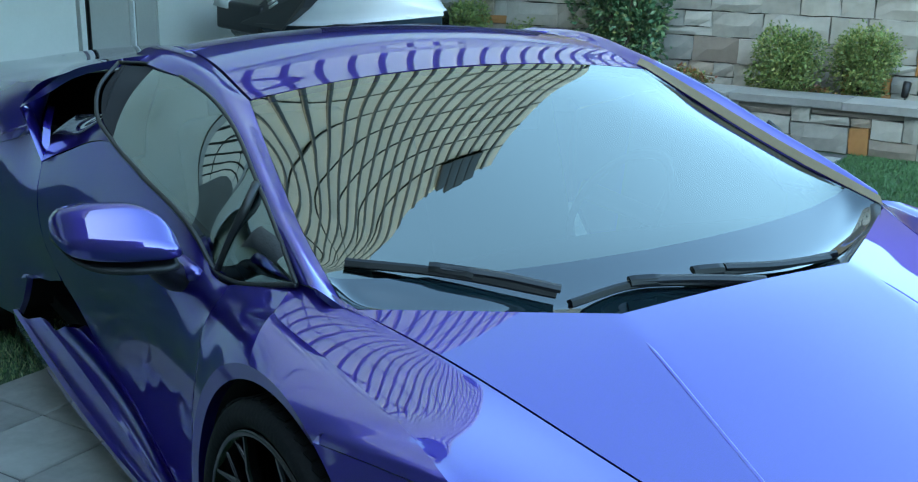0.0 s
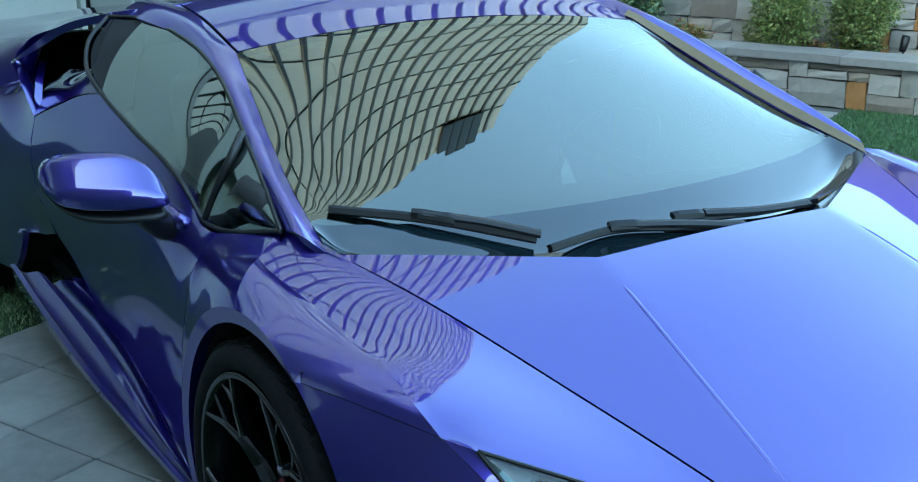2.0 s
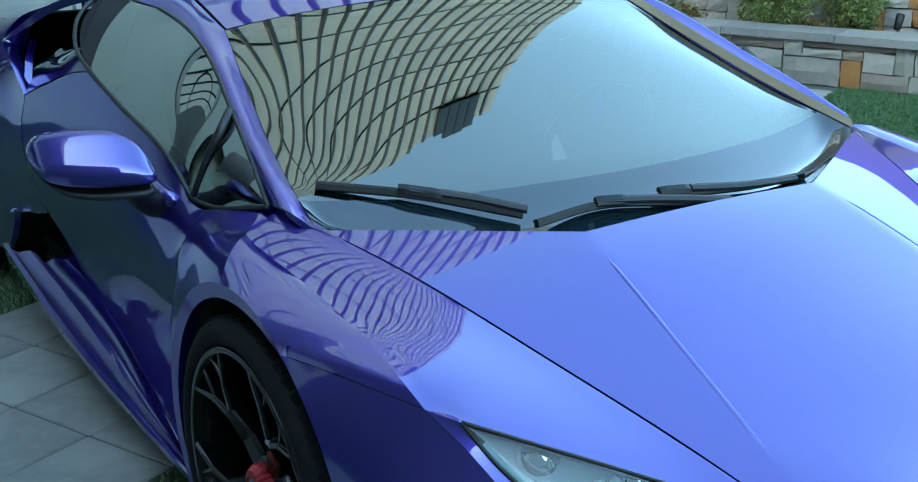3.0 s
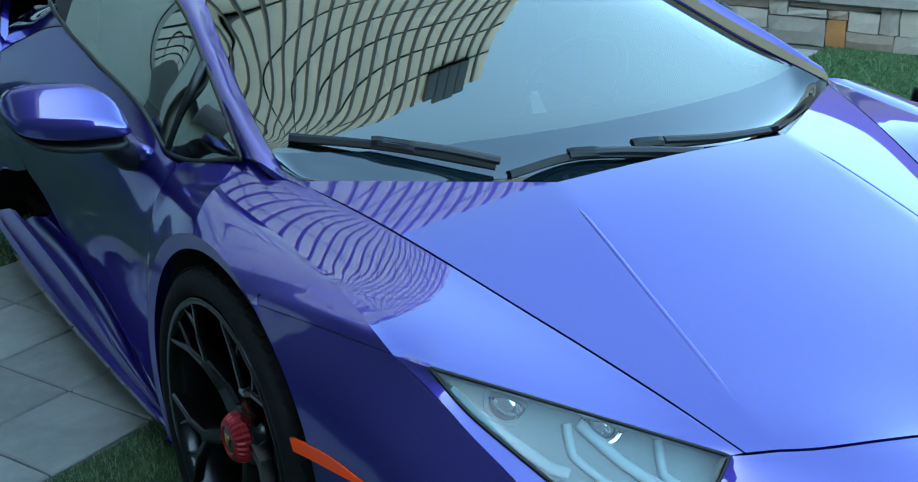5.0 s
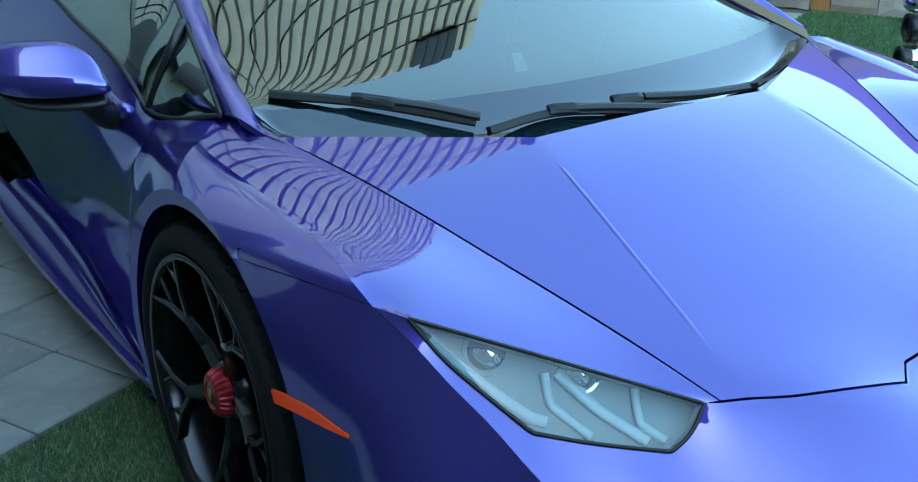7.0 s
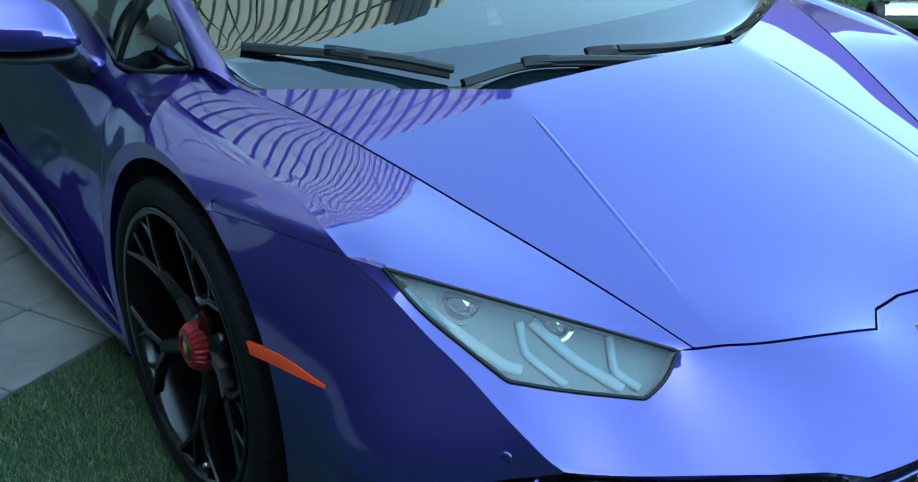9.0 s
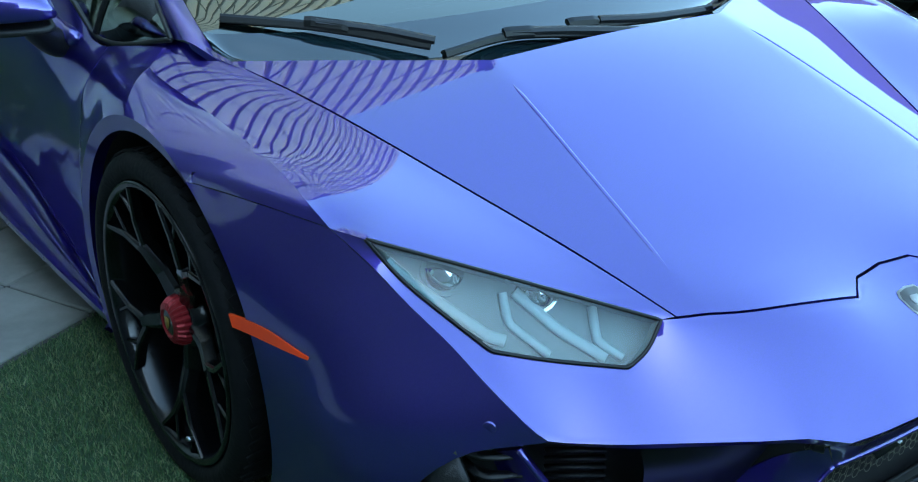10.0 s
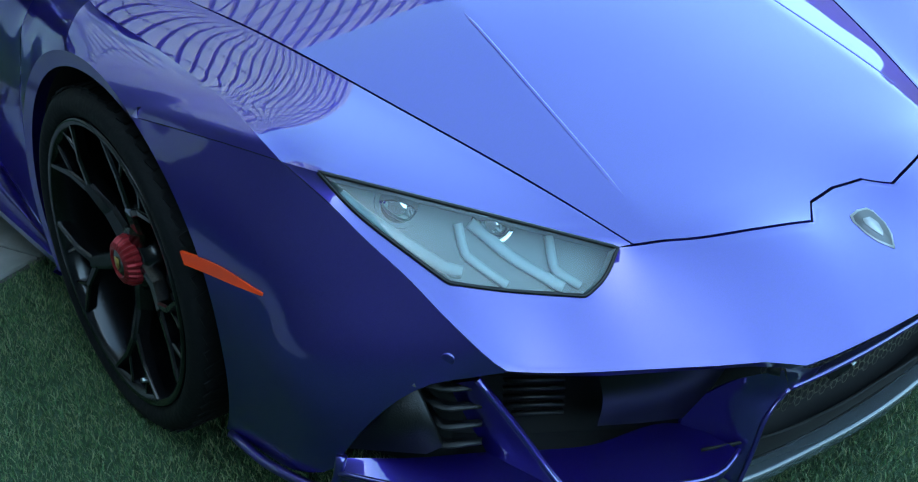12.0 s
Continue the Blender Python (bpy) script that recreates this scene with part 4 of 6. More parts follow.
def sweep(bm, pts, outline, up):
    """Drags an outline of (across, up) pairs along points; the outline scales from end to end by its taper."""
    up = Vector(up)
    rings = []
    for i, p in enumerate(pts):
        d = (pts[min(i + 1, len(pts) - 1)] - pts[max(i - 1, 0)]).normalized()
        sx = d.cross(up).normalized()
        uz = sx.cross(d)
        rings.append([bm.verts.new(p + sx * a + uz * b) for a, b in outline])
    n = len(outline)
    for p, q in zip(rings, rings[1:]):
        for k in range(n):
            bm.faces.new((p[k], q[k], q[(k + 1) % n], p[(k + 1) % n]))
    bm.faces.new(rings[0])
    bm.faces.new(rings[-1][::-1])


# headlights
hl_low_run = chain(hl_lower, hl_foot, hl_inner[::-1])
hl_low_run = spline(hl_low_run, 60, smooth=False)
hl_up_run = spline(hl_upper, 60)
HL_N = Vector((0.738, -0.368, 0.565))
lens_rows = [[p + HL_N * 0.003 * math.sin(math.pi * i / 14) for p in r] for i, r in enumerate(ruled(hl_low_run, hl_up_run, 15))]
lamps = both("headlight", [[p - HL_N * 0.075 for p in r] for r in lens_rows], GLOSS_BLACK, "clear-lensed wedge-shaped headlight", gap=0, skirt=0)
for s, lamp in enumerate(lamps):
    lens = sheet("lens", lens_rows, LENS, lamp, "clear headlight lens", gap=0.006, skirt=0.004, mirror=bool(s))
    lens.visible_shadow = False
pair("bezel", lambda bm: ribbon(bm, [[p - HL_N * 0.008 for p in hl_low_run], [p - HL_N * 0.050 for p in hl_low_run]]), LAMP_BODY, lamps)
pair("bezel", lambda bm: ribbon(bm, [[p - HL_N * 0.008 for p in hl_up_run], [p - HL_N * 0.050 for p in hl_up_run]]), LAMP_BODY, lamps)
pair("lens_seal", lambda bm: tube(bm, [p + HL_N * 0.001 for p in chain(hl_low_run, hl_up_run[::-1])], 0.0034, 6), MOUTH, lamps, "black lens seal")
pair("reflector_tray", lambda bm: ribbon(bm, [[p - HL_N * 0.045 for p in r] for r in ruled(hl_low_run, hl_up_run, 9)]), LAMP_BODY, lamps, "grey headlight tray")


def guide(pts, w):
    run = [Vector(p) - HL_N * 0.012 for p in pts]
    for cut in (0.10, 0.28):
        run = [run[0]] + [c for a, b in zip(run, run[1:]) for c in (a.lerp(b, cut), a.lerp(b, 1 - cut))] + [run[-1]]
    h = w / 2
    return lambda bm: sweep(bm, run, [(-h, -0.004), (h, -0.004), (h, 0.001), (h * 0.55, 0.0045), (-h * 0.55, 0.0045), (-h, 0.001)], HL_N)


edge_guide = [hl_low_run[k].lerp(hl_up_run[k], 0.18) for k in range(5, 31, 3)]
for pts, w in ((edge_guide, 0.018),
               ([(0.614, -0.637, 0.554), (0.640, -0.645, 0.512), (0.694, -0.606, 0.470)], 0.014),
               ([(0.623, -0.621, 0.554), (0.681, -0.582, 0.502), (0.740, -0.531, 0.459)], 0.018),
               ([(0.693, -0.521, 0.527), (0.721, -0.533, 0.482), (0.752, -0.506, 0.458)], 0.014)):
    pair("light_guide", guide(pts, w), LAMP_LIGHT, lamps, "white light guide")
HL_M = HL_N.to_track_quat("Y", "Z").to_matrix().to_4x4()
for c, r in (((0.554, -0.702, 0.586), 0.034), ((0.642, -0.588, 0.552), 0.030)):
    m = Matrix.Translation(Vector(c) - HL_N * 0.02) @ HL_M
    pair("projector", lambda bm: lathe(bm, [(0.001, 0.016), (r * 0.5, 0.013), (r * 0.85, 0.005), (r, 0.0), (r * 1.15, 0.004), (r * 1.2, -0.02)], m, 32), CHROME, lamps, "round chrome projector lamp")

# door mirrors
def mirror_section(y, xf, z0, z1, depth):
    """An outline with an upright lower face, a face leaning back above it and a rounded rear."""
    h = z1 - z0
    run = [(-0.012, 0.0), (0.0, 0.06), (0.002, 0.18), (0.0, 0.34), (-0.10, 0.46), (-0.42, 0.80), (-0.52, 0.92), (-0.60, 0.985), (-0.72, 1.0), (-0.95, 0.97), (-1.0, 0.80), (-1.0, 0.25), (-0.9, 0.04), (-0.5, 0.0)]
    return [Vector((xf + a * depth, y, z0 + b * h)) for a, b in run]


MIRROR = [(-0.926, -0.432, 0.822, 0.836, 0.03), (-0.932, -0.425, 0.820, 0.862, 0.07), (-0.950, -0.422, 0.818, 0.890, 0.10), (-0.985, -0.430, 0.817, 0.910, 0.12), (-1.04, -0.456, 0.816, 0.914, 0.125),
          (-1.09, -0.492, 0.818, 0.908, 0.12), (-1.118, -0.522, 0.824, 0.898, 0.10), (-1.132, -0.556, 0.838, 0.882, 0.06), (-1.137, -0.580, 0.850, 0.868, 0.02)]


def mirror_loft(bm, table):
    rings = [mirror_section(*r) for r in table]
    n = len(rings[0])
    cols = [spline([r[k] for r in rings], 29) for k in range(n)]
    vs = [[bm.verts.new(cols[k][i]) for k in range(n)] for i in range(29)]
    for i in range(28):
        for k in range(n):
            bm.faces.new((vs[i][k], vs[i][(k + 1) % n], vs[i + 1][(k + 1) % n], vs[i + 1][k]))
    bm.faces.new(vs[0][::-1])
    bm.faces.new(vs[-1])
    bmesh.ops.recalc_face_normals(bm, faces=bm.faces[:])


mirrors = pair("door_mirror", lambda bm: mirror_loft(bm, MIRROR), PAINT, label="violet door mirror on a black stalk", sides=(0,))
pair("mirror_base", lambda bm: mirror_loft(bm, [(y, xf - 0.012, z0 - 0.030 * min(1.0, (y + 1.137) / 0.06), z0 + 0.003, d * 0.9) for y, xf, z0, z1, d in MIRROR[1:-1]]), BLACK, mirrors, "black lower mirror housing", sides=(0,))
pair("mirror_stalk", lambda bm: tube(bm, spline([(-0.50, -0.965, 0.812), (-0.53, -0.93, 0.760), (-0.56, -0.885, 0.735), (-0.57, -0.86, 0.74)], 12), [0.032, 0.031, 0.030, 0.029, 0.028, 0.028, 0.029, 0.030, 0.031, 0.033, 0.034, 0.034], 14), BLACK, mirrors, "black mirror stalk", sides=(0,))
pair("mirror_foot", lambda bm: tube(bm, [(-0.50, -0.872, 0.752), (-0.54, -0.872, 0.748), (-0.62, -0.876, 0.765), (-0.66, -0.878, 0.79)], [0.012, 0.024, 0.022, 0.008], 12), PAINT, mirrors, sides=(0,))

# wipers
WIPER_UP = Vector((0.42, -0.10, 0.90))


def wiper(blade, arm, clip):
    w = empty("wiper")
    w.parent = car
    n = WIPER_UP
    pts = spline(blade, 24)
    bm = bmesh.new()
    sweep(bm, [p + n * 0.010 for p in pts], [(-0.010, -0.002), (0.008, -0.004), (0.010, 0.001), (0.003, 0.009), (-0.003, 0.010), (-0.009, 0.003)], n)
    part("blade", bm, MOUTH, w, smooth=False)
    bm = bmesh.new()
    sweep(bm, [p + n * 0.004 for p in pts], [(-0.003, -0.004), (0.003, -0.004), (0.004, 0.006), (-0.004, 0.006)], n)
    part("rubber_strip", bm, RUBBER, w, smooth=False)
    bm = bmesh.new()
    sweep(bm, [p + n * 0.022 for p in spline(arm, 18)], [(-0.010, -0.004), (0.010, -0.004), (0.009, 0.003), (0.0, 0.006), (-0.009, 0.003)], n)
    part("arm", bm, BLACK, w, "black wiper arm", smooth=False)
    bm = bmesh.new()
    a, b = Vector(clip[0]), Vector(clip[1])
    sweep(bm, [a + n * 0.016, a.lerp(b, 0.15) + n * 0.018, a.lerp(b, 0.85) + n * 0.018, b + n * 0.016], [(-0.012, -0.004), (0.012, -0.005), (0.013, 0.002), (0.006, 0.010), (-0.006, 0.011), (-0.012, 0.004)], n)
    part("clip", bm, MOUTH, w, smooth=False)


wiper([(-0.209, -0.688, 0.816), (-0.120, -0.530, 0.795), (0.010, -0.345, 0.755)], [(-0.122, -0.528, 0.795), (-0.06, -0.430, 0.778), (0.012, -0.338, 0.756)], [(-0.135, -0.545, 0.797), (-0.088, -0.475, 0.785)])
wiper([(0.044, -0.338, 0.743), (0.030, -0.170, 0.750), (0.088, 0.068, 0.732)], [(0.028, -0.165, 0.751), (0.06, -0.04, 0.742), (0.115, 0.12, 0.728)], [(0.026, -0.175, 0.751), (0.040, -0.110, 0.748)])
wiper([(0.039, -0.004, 0.748), (0.064, 0.22, 0.738), (0.063, 0.405, 0.735)], [(0.045, 0.07, 0.745), (0.072, 0.20, 0.737), (0.078, 0.36, 0.731)], [(0.037, -0.012, 0.749), (0.048, 0.06, 0.746)])

# front mouth: recess, struts, vanes, winglets and splitter
def recess(bm):
    ribbon(bm, [[Vector((p.x - 0.010, p.y, p.z - 0.004)) for p in nose_low[:64]], [Vector((p.x - 0.13, p.y * 0.97, p.z - 0.02)) for p in nose_low[:64]], [Vector((p.x - 0.20, p.y * 0.95, 0.24)) for p in nose_low[:64]], [Vector((p.x - 0.15, p.y * 0.97, 0.10)) for p in nose_low[:64]]])


pair("mouth_recess", recess, DARK)
STRUT_FRONT = [(0.752, -0.716, 0.373), (0.796, -0.668, 0.280), (0.843, -0.634, 0.200), (0.862, -0.620, 0.172)]
STRUT_REAR = [(0.694, -0.724, 0.340), (0.712, -0.700, 0.270), (0.718, -0.668, 0.200), (0.720, -0.660, 0.172)]
pair("mouth_strut", lambda bm: [blade_sheet(bm, STRUT_FRONT, STRUT_REAR, 12, 5, (-0.004, 0.010, 0)), tube(bm, spline(STRUT_FRONT, 12), 0.0055, 8)], PAINT)
for k in range(4):
    z = 0.35 - 0.034 * k
    pair("duct_vane", lambda bm: slab(bm, spline([(0.668, -0.772 + 0.012 * k, z), (0.705, -0.752, z - 0.006), (0.745, -0.700, z - 0.004)], 8) + spline([(0.735, -0.69, z - 0.004), (0.69, -0.735, z - 0.006), (0.655, -0.755 + 0.012 * k, z)], 8), (0, 0, 0.004)), BLACK)
pair("duct_plate", lambda bm: slab(bm, [(0.600, -0.852, 0.225), (0.690, -0.785, 0.365), (0.712, -0.752, 0.245), (0.690, -0.765, 0.225)], (-0.006, 0.008, 0)), BLACK)
for k in range(9):
    z = 0.365 - 0.016 * k
    pair("radiator_fin", lambda bm: slab(bm, [(0.755 - 0.05, -0.62, z), (0.81 - 0.05, -0.54, z), (0.80 - 0.05, -0.535, z), (0.745 - 0.05, -0.615, z)], (0, 0, 0.004)), BLACK)
pair("mouth_shroud", lambda bm: ribbon(bm, loft([spline([(0.845, -0.560, 0.372), (0.90, -0.48, 0.374), (0.96, -0.40, 0.376)], 14), spline([(0.845, -0.545, 0.32), (0.895, -0.46, 0.32), (0.935, -0.385, 0.33)], 14), spline([(0.815, -0.52, 0.235), (0.85, -0.44, 0.225), (0.875, -0.385, 0.222)], 14)], 6)), MOUTH)
WING_REAR = [(0.597, -0.855, 0.206), (0.650, -0.775, 0.198), (0.718, -0.668, 0.198), (0.808, -0.535, 0.199), (0.858, -0.380, 0.200), (0.880, -0.362, 0.200)]
WING_FRONT = [(0.600, -0.868, 0.185), (0.700, -0.795, 0.180), (0.834, -0.650, 0.182), (0.925, -0.525, 0.186), (0.980, -0.400, 0.192), (0.971, -0.358, 0.202)]
pair("winglet", lambda bm: [blade_sheet(bm, WING_REAR, WING_FRONT, 26, 7, (0, 0, -0.014)), tube(bm, spline(WING_FRONT, 30), 0.0045, 8)], PAINT)
BLADE_IN = [(0.935, -0.360, 0.120), (0.866, -0.376, 0.200), (0.925, -0.350, 0.300), (0.965, -0.338, 0.332), (1.003, -0.318, 0.352)]
BLADE_OUT = [(0.976, -0.358, 0.130), (0.979, -0.332, 0.195), (0.980, -0.309, 0.251), (0.982, -0.286, 0.273), (0.988, -0.271, 0.290)]
pair("centre_blade", lambda bm: [blade_sheet(bm, BLADE_IN, BLADE_OUT, 26, 8, (-0.006, 0, -0.004)), tube(bm, spline(BLADE_OUT, 20), 0.0045, 8)], PAINT)
bm = bmesh.new()
half_lip = [(0.988, -0.271, 0.290), (1.003, -0.215, 0.299), (1.011, -0.140, 0.302), (1.014, -0.060, 0.303)]
edge = spline(half_lip + [(1.014, 0.0, 0.303)] + [(x, -y, z) for x, y, z in half_lip[::-1]], 50)
roof_run = spline([(1.003, -0.316, 0.360), (1.036, -0.300, 0.366), (1.048, -0.240, 0.370), (1.056, -0.150, 0.374), (1.062, 0, 0.378), (1.056, 0.150, 0.374), (1.048, 0.240, 0.370), (1.036, 0.300, 0.366), (1.003, 0.316, 0.360)], 50)
tube(bm, edge, 0.0045, 8)
ribbon(bm, ruled(edge, roof_run, 6))
part("nose_underlip", bm, PAINT, car)
BAR = spline([(0.930, -0.40, 0.198), (0.978, -0.285, 0.200), (0.996, -0.160, 0.200), (1.000, 0, 0.200), (0.996, 0.160, 0.200), (0.978, 0.285, 0.200), (0.930, 0.40, 0.198)], 50)
bm = bmesh.new()
tube(bm, BAR, 0.003, 6)
ribbon(bm, [[p for p in BAR], [p + Vector((-0.012, 0, -0.03)) for p in BAR], [p + Vector((-0.030, 0, -0.062)) for p in BAR]])
part("crossbar", bm, DARK, car, "black bar across the lower grille")
bm = bmesh.new()
box(bm, (0.016, 0.014, 0.060), pose(0.985, -0.120, 0.262, 0, 35, 0), 0.003)
part("sensor_bracket", bm, LIP, car, "small grey bracket behind the grille")
# honeycomb mesh; its olive colour stands in for turf showing in the opening
bm = bmesh.new()
cell = 0.016
for i in range(36):
    for j in range(9):
        y0 = -0.27 + i * 0.015
        z0 = 0.205 + j * cell + (i % 2) * cell / 2
        x0 = 0.962 - 0.35 * y0 * y0
        if z0 < 0.305:
            for k in range(6):
                a, b = k * math.pi / 3, (k + 1) * math.pi / 3
                r = 0.0095
                p, q = Vector((x0, y0 + r * math.cos(a), z0 + r * math.sin(a))), Vector((x0, y0 + r * math.cos(b), z0 + r * math.sin(b)))
                v = [bm.verts.new(c) for c in (p, q, q.lerp(Vector((x0, y0, z0)), 0.13), p.lerp(Vector((x0, y0, z0)), 0.13))]
                bm.faces.new(v)
tagged(part("grille_mesh", bm, GRILLE, car, "honeycomb grille mesh, coloured olive for the turf showing there", smooth=False), kind="stuff")
lip_run = spline([(0.86, -0.60, 0.135), (0.972, -0.346, 0.130), (0.997, -0.170, 0.130), (1.006, 0, 0.130), (0.997, 0.170, 0.130), (0.972, 0.346, 0.130), (0.86, 0.60, 0.135)], 60)
sheet("splitter", [[p + Vector((-0.11, 0, 0.010)) for p in lip_run], [p + Vector((-0.030, 0, 0.002)) for p in lip_run]], DARK, car, "black front splitter", gap=0, skirt=0)
sheet("splitter_lip", [[p + Vector((-0.034, 0, 0.004)) for p in lip_run], [p + Vector((-0.008, 0, 0.003)) for p in lip_run], [p for p in lip_run], [p + Vector((-0.008, 0, -0.024)) for p in lip_run]], LIP, car, "gloss dark splitter lip", gap=0, skirt=0.004)
bm = bmesh.new()
ribbon(bm, [[p + Vector((-0.05, 0, 0.018)) for p in lip_run], [p + Vector((-0.06, 0, 0.05)) for p in lip_run], [p + Vector((-0.10, 0, 0.05)) for p in lip_run]])
part("lower_duct", bm, DARK, car)
pair("side_lip", lambda bm: tube(bm, spline([(0.335, -0.915, 0.128), (0.46, -0.905, 0.126), (0.585, -0.868, 0.150), (0.60, -0.862, 0.215)], 16), 0.009, 8), PAINT)
pair("parking_sensor", lambda bm: lathe(bm, [(0.001, 0.0), (0.012, 0.001), (0.014, 0.006), (0.014, 0.02)], Matrix.Translation((0.985, -0.335, 0.360)) @ pose(0, 0, 0, 0, 0, -60), 18), BLACK)

# badge on the nose: plain shield


def nose_z(x):
    a = [nose_rows[i][0] for i in range(27)]
    for p, q in zip(a, a[1:]):
        if p.x <= x <= q.x:
            return p.z + (q.z - p.z) * (x - p.x) / (q.x - p.x)
    return a[0].z + (a[0].x - x) * 0.45


def shield(k, lift):
    pts = [(-0.034, 0.0), (-0.031, 0.020), (-0.022, 0.026), (0.0, 0.0255), (0.018, 0.018), (0.036, 0.0)]
    run = pts + [(x, -y) for x, y in pts[-2:0:-1]]
    return [Vector((0.934 + x * k, y * k - 0.003, nose_z(0.934 + x * k) + lift)) for x, y in run]


badge = empty("badge")
badge.parent = car
for nm, k, lf, mt in (("badge_rim", 1.15, 0.0020, BADGE), ("badge_field", 1.02, 0.0028, BADGE_FIELD)):
    bm = bmesh.new()
    slab(bm, shield(k, lf - 0.004), (0, 0, 0.004))
    part(nm, bm, mt, badge)
bm = bmesh.new()
slab(bm, [Vector((0.934 + x, y - 0.003, nose_z(0.934 + x) + 0.0022)) for x, y in ((-0.020, -0.008), (-0.012, -0.014), (0.004, -0.010), (0.018, -0.003), (0.012, 0.006), (-0.004, 0.013), (-0.018, 0.008))], (0, 0, 0.002))
part("badge_emblem", bm, BADGE, badge)

# cabin
bm = bmesh.new()
ribbon(bm, loft([[Vector((0.0 - 0.32 * abs(y) ** 2, y, 0.640)) for y in np.linspace(-0.70, 0.70, 25)], [Vector((-0.18, y, 0.665 + 0.015 * math.cos(y * 4))) for y in np.linspace(-0.72, 0.72, 25)], [Vector((-0.42, y, 0.700 + 0.02 * math.cos(y * 4))) for y in np.linspace(-0.72, 0.72, 25)], [Vector((-0.48, y, 0.62)) for y in np.linspace(-0.72, 0.72, 25)], [Vector((-0.40, y, 0.40)) for y in np.linspace(-0.72, 0.72, 25)]], 5))
part("dashboard", bm, DASH, car, "black dashboard")
for y in (-0.37, 0.37):
    seat = empty("seat")
    seat.parent = car
    bm = bmesh.new()
    box(bm, (0.50, 0.46, 0.14), pose(-0.90, y, 0.34, 0, 8, 0), 0.05, 3)
    part("seat_cushion", bm, PALE_CABIN, seat)
    bm = bmesh.new()
    box(bm, (0.14, 0.48, 0.66), pose(-1.20, y, 0.62, 0, -18, 0), 0.06, 3)
    box(bm, (0.12, 0.28, 0.18), pose(-1.31, y, 0.93, 0, -14, 0), 0.05, 3)
    part("seat_back", bm, PALE_CABIN, seat)
bm = bmesh.new()
lathe(bm, [(0.165, -0.014), (0.179, 0), (0.165, 0.014), (0.151, 0)], pose(-0.62, 0.37, 0.72, 0, 0, 90) @ pose(0, 0, 0, 24, 0, 0), 40, closed=True)
box(bm, (0.30, 0.03, 0.05), pose(-0.62, 0.37, 0.72, 0, 24, 90), 0.01)
part("steering_wheel", bm, CABIN, car)
bm = bmesh.new()
box(bm, (1.1, 1.44, 0.03), pose(-0.95, 0, 0.22), 0.01)
part("cabin_floor", bm, PALE_CABIN, car)
bm = bmesh.new()
box(bm, (0.04, 1.36, 0.75), pose(-1.45, 0, 0.62, 0, -12, 0), 0.01)
part("bulkhead", bm, PALE_CABIN, car)
bm = bmesh.new()
ribbon(bm, [[p + Vector((0, 0, -0.03)) for p in r[2:-2]] for r in roof_rows[:26]])
part("headlining", bm, PALE_CABIN, car)
pair("door_card", lambda bm: ribbon(bm, [[Vector((x, side(x, z) + 0.05, z - 0.01)) for x, z in ((-0.42, 0.75), (-0.55, 0.81), (-0.8, 0.89), (-1.0, 0.94), (-1.12, 0.95))], [Vector((x, -0.80, 0.5)) for x in (-0.42, -0.55, -0.8, -1.0, -1.12)], [Vector((x, -0.76, 0.25)) for x in (-0.42, -0.55, -0.8, -1.0, -1.12)]]), CABIN)
pair("quarter_glass_trim", lambda bm: tube(bm, [(-0.26, -0.77, 0.80), (-0.30, -0.77, 0.83), (-0.37, -0.775, 0.84), (-0.42, -0.79, 0.80)], 0.035, 10), CABIN)
bm = bmesh.new()
slab(bm, [(-0.64, -0.10, 1.000), (-0.64, 0.10, 1.000), (-0.66, 0.11, 0.945), (-0.66, -0.11, 0.945)], (-0.02, 0, 0))
part("rear_view_mirror", bm, CABIN, car)

for run in ([(0.225, -0.326), (0.40, -0.346), (0.768, -0.388)], [(0.214, 0.330), (0.318, 0.352), (0.60, 0.398), (0.757, 0.412)]):
    bm = bmesh.new()
    tube(bm, [on_top(p) - Vector((0, 0, 0.0046)) for p in spline(plan(run), 40)], [0.0030 + 0.0030 * min(1, k / 4, (39 - k) / 8) for k in range(40)], 8)
    part("hood_crease", bm, PAINT, car)

bm = bmesh.new()
blade_a = spline([(-0.105, 0.740, 0.784), (-0.022, 0.634, 0.766), (0.036, 0.516, 0.756), (0.088, 0.408, 0.750)], 16)
blade_b = spline([(-0.095, 0.772, 0.784), (0.008, 0.625, 0.774), (0.070, 0.480, 0.768), (0.098, 0.408, 0.756)], 16)
ribbon(bm, ruled(blade_a, blade_b, 5, lambda s, w: Vector((0, 0, 0.003 * math.sin(math.pi * s)))))
part("corner_seal", bm, BLACK, car, "dark curved seal between windscreen and hood")

bm = bmesh.new()
trim_rows = loft([rail_out, rail_mid, rail_in], 8)[12:]
ribbon(bm, [[Vector((p.x + 0.002, -p.y, p.z + 0.0045)) for p in r[:27]] for r in trim_rows])
part("pillar_trim", bm, TAN, car, "tan trim along the windscreen pillar")

# ---- the site, turned by 24 degrees against the car ----
TURN = 24
E1 = Vector((math.cos(radians(TURN)), math.sin(radians(TURN)), 0))
E2 = Vector((-E1.y, E1.x, 0))
site = lambda u, v, z=0.0: E1 * u + E2 * v + Vector((0, 0, z))
SITE = pose(0, 0, 0, 0, 0, TURN)
rng = random.Random(7)


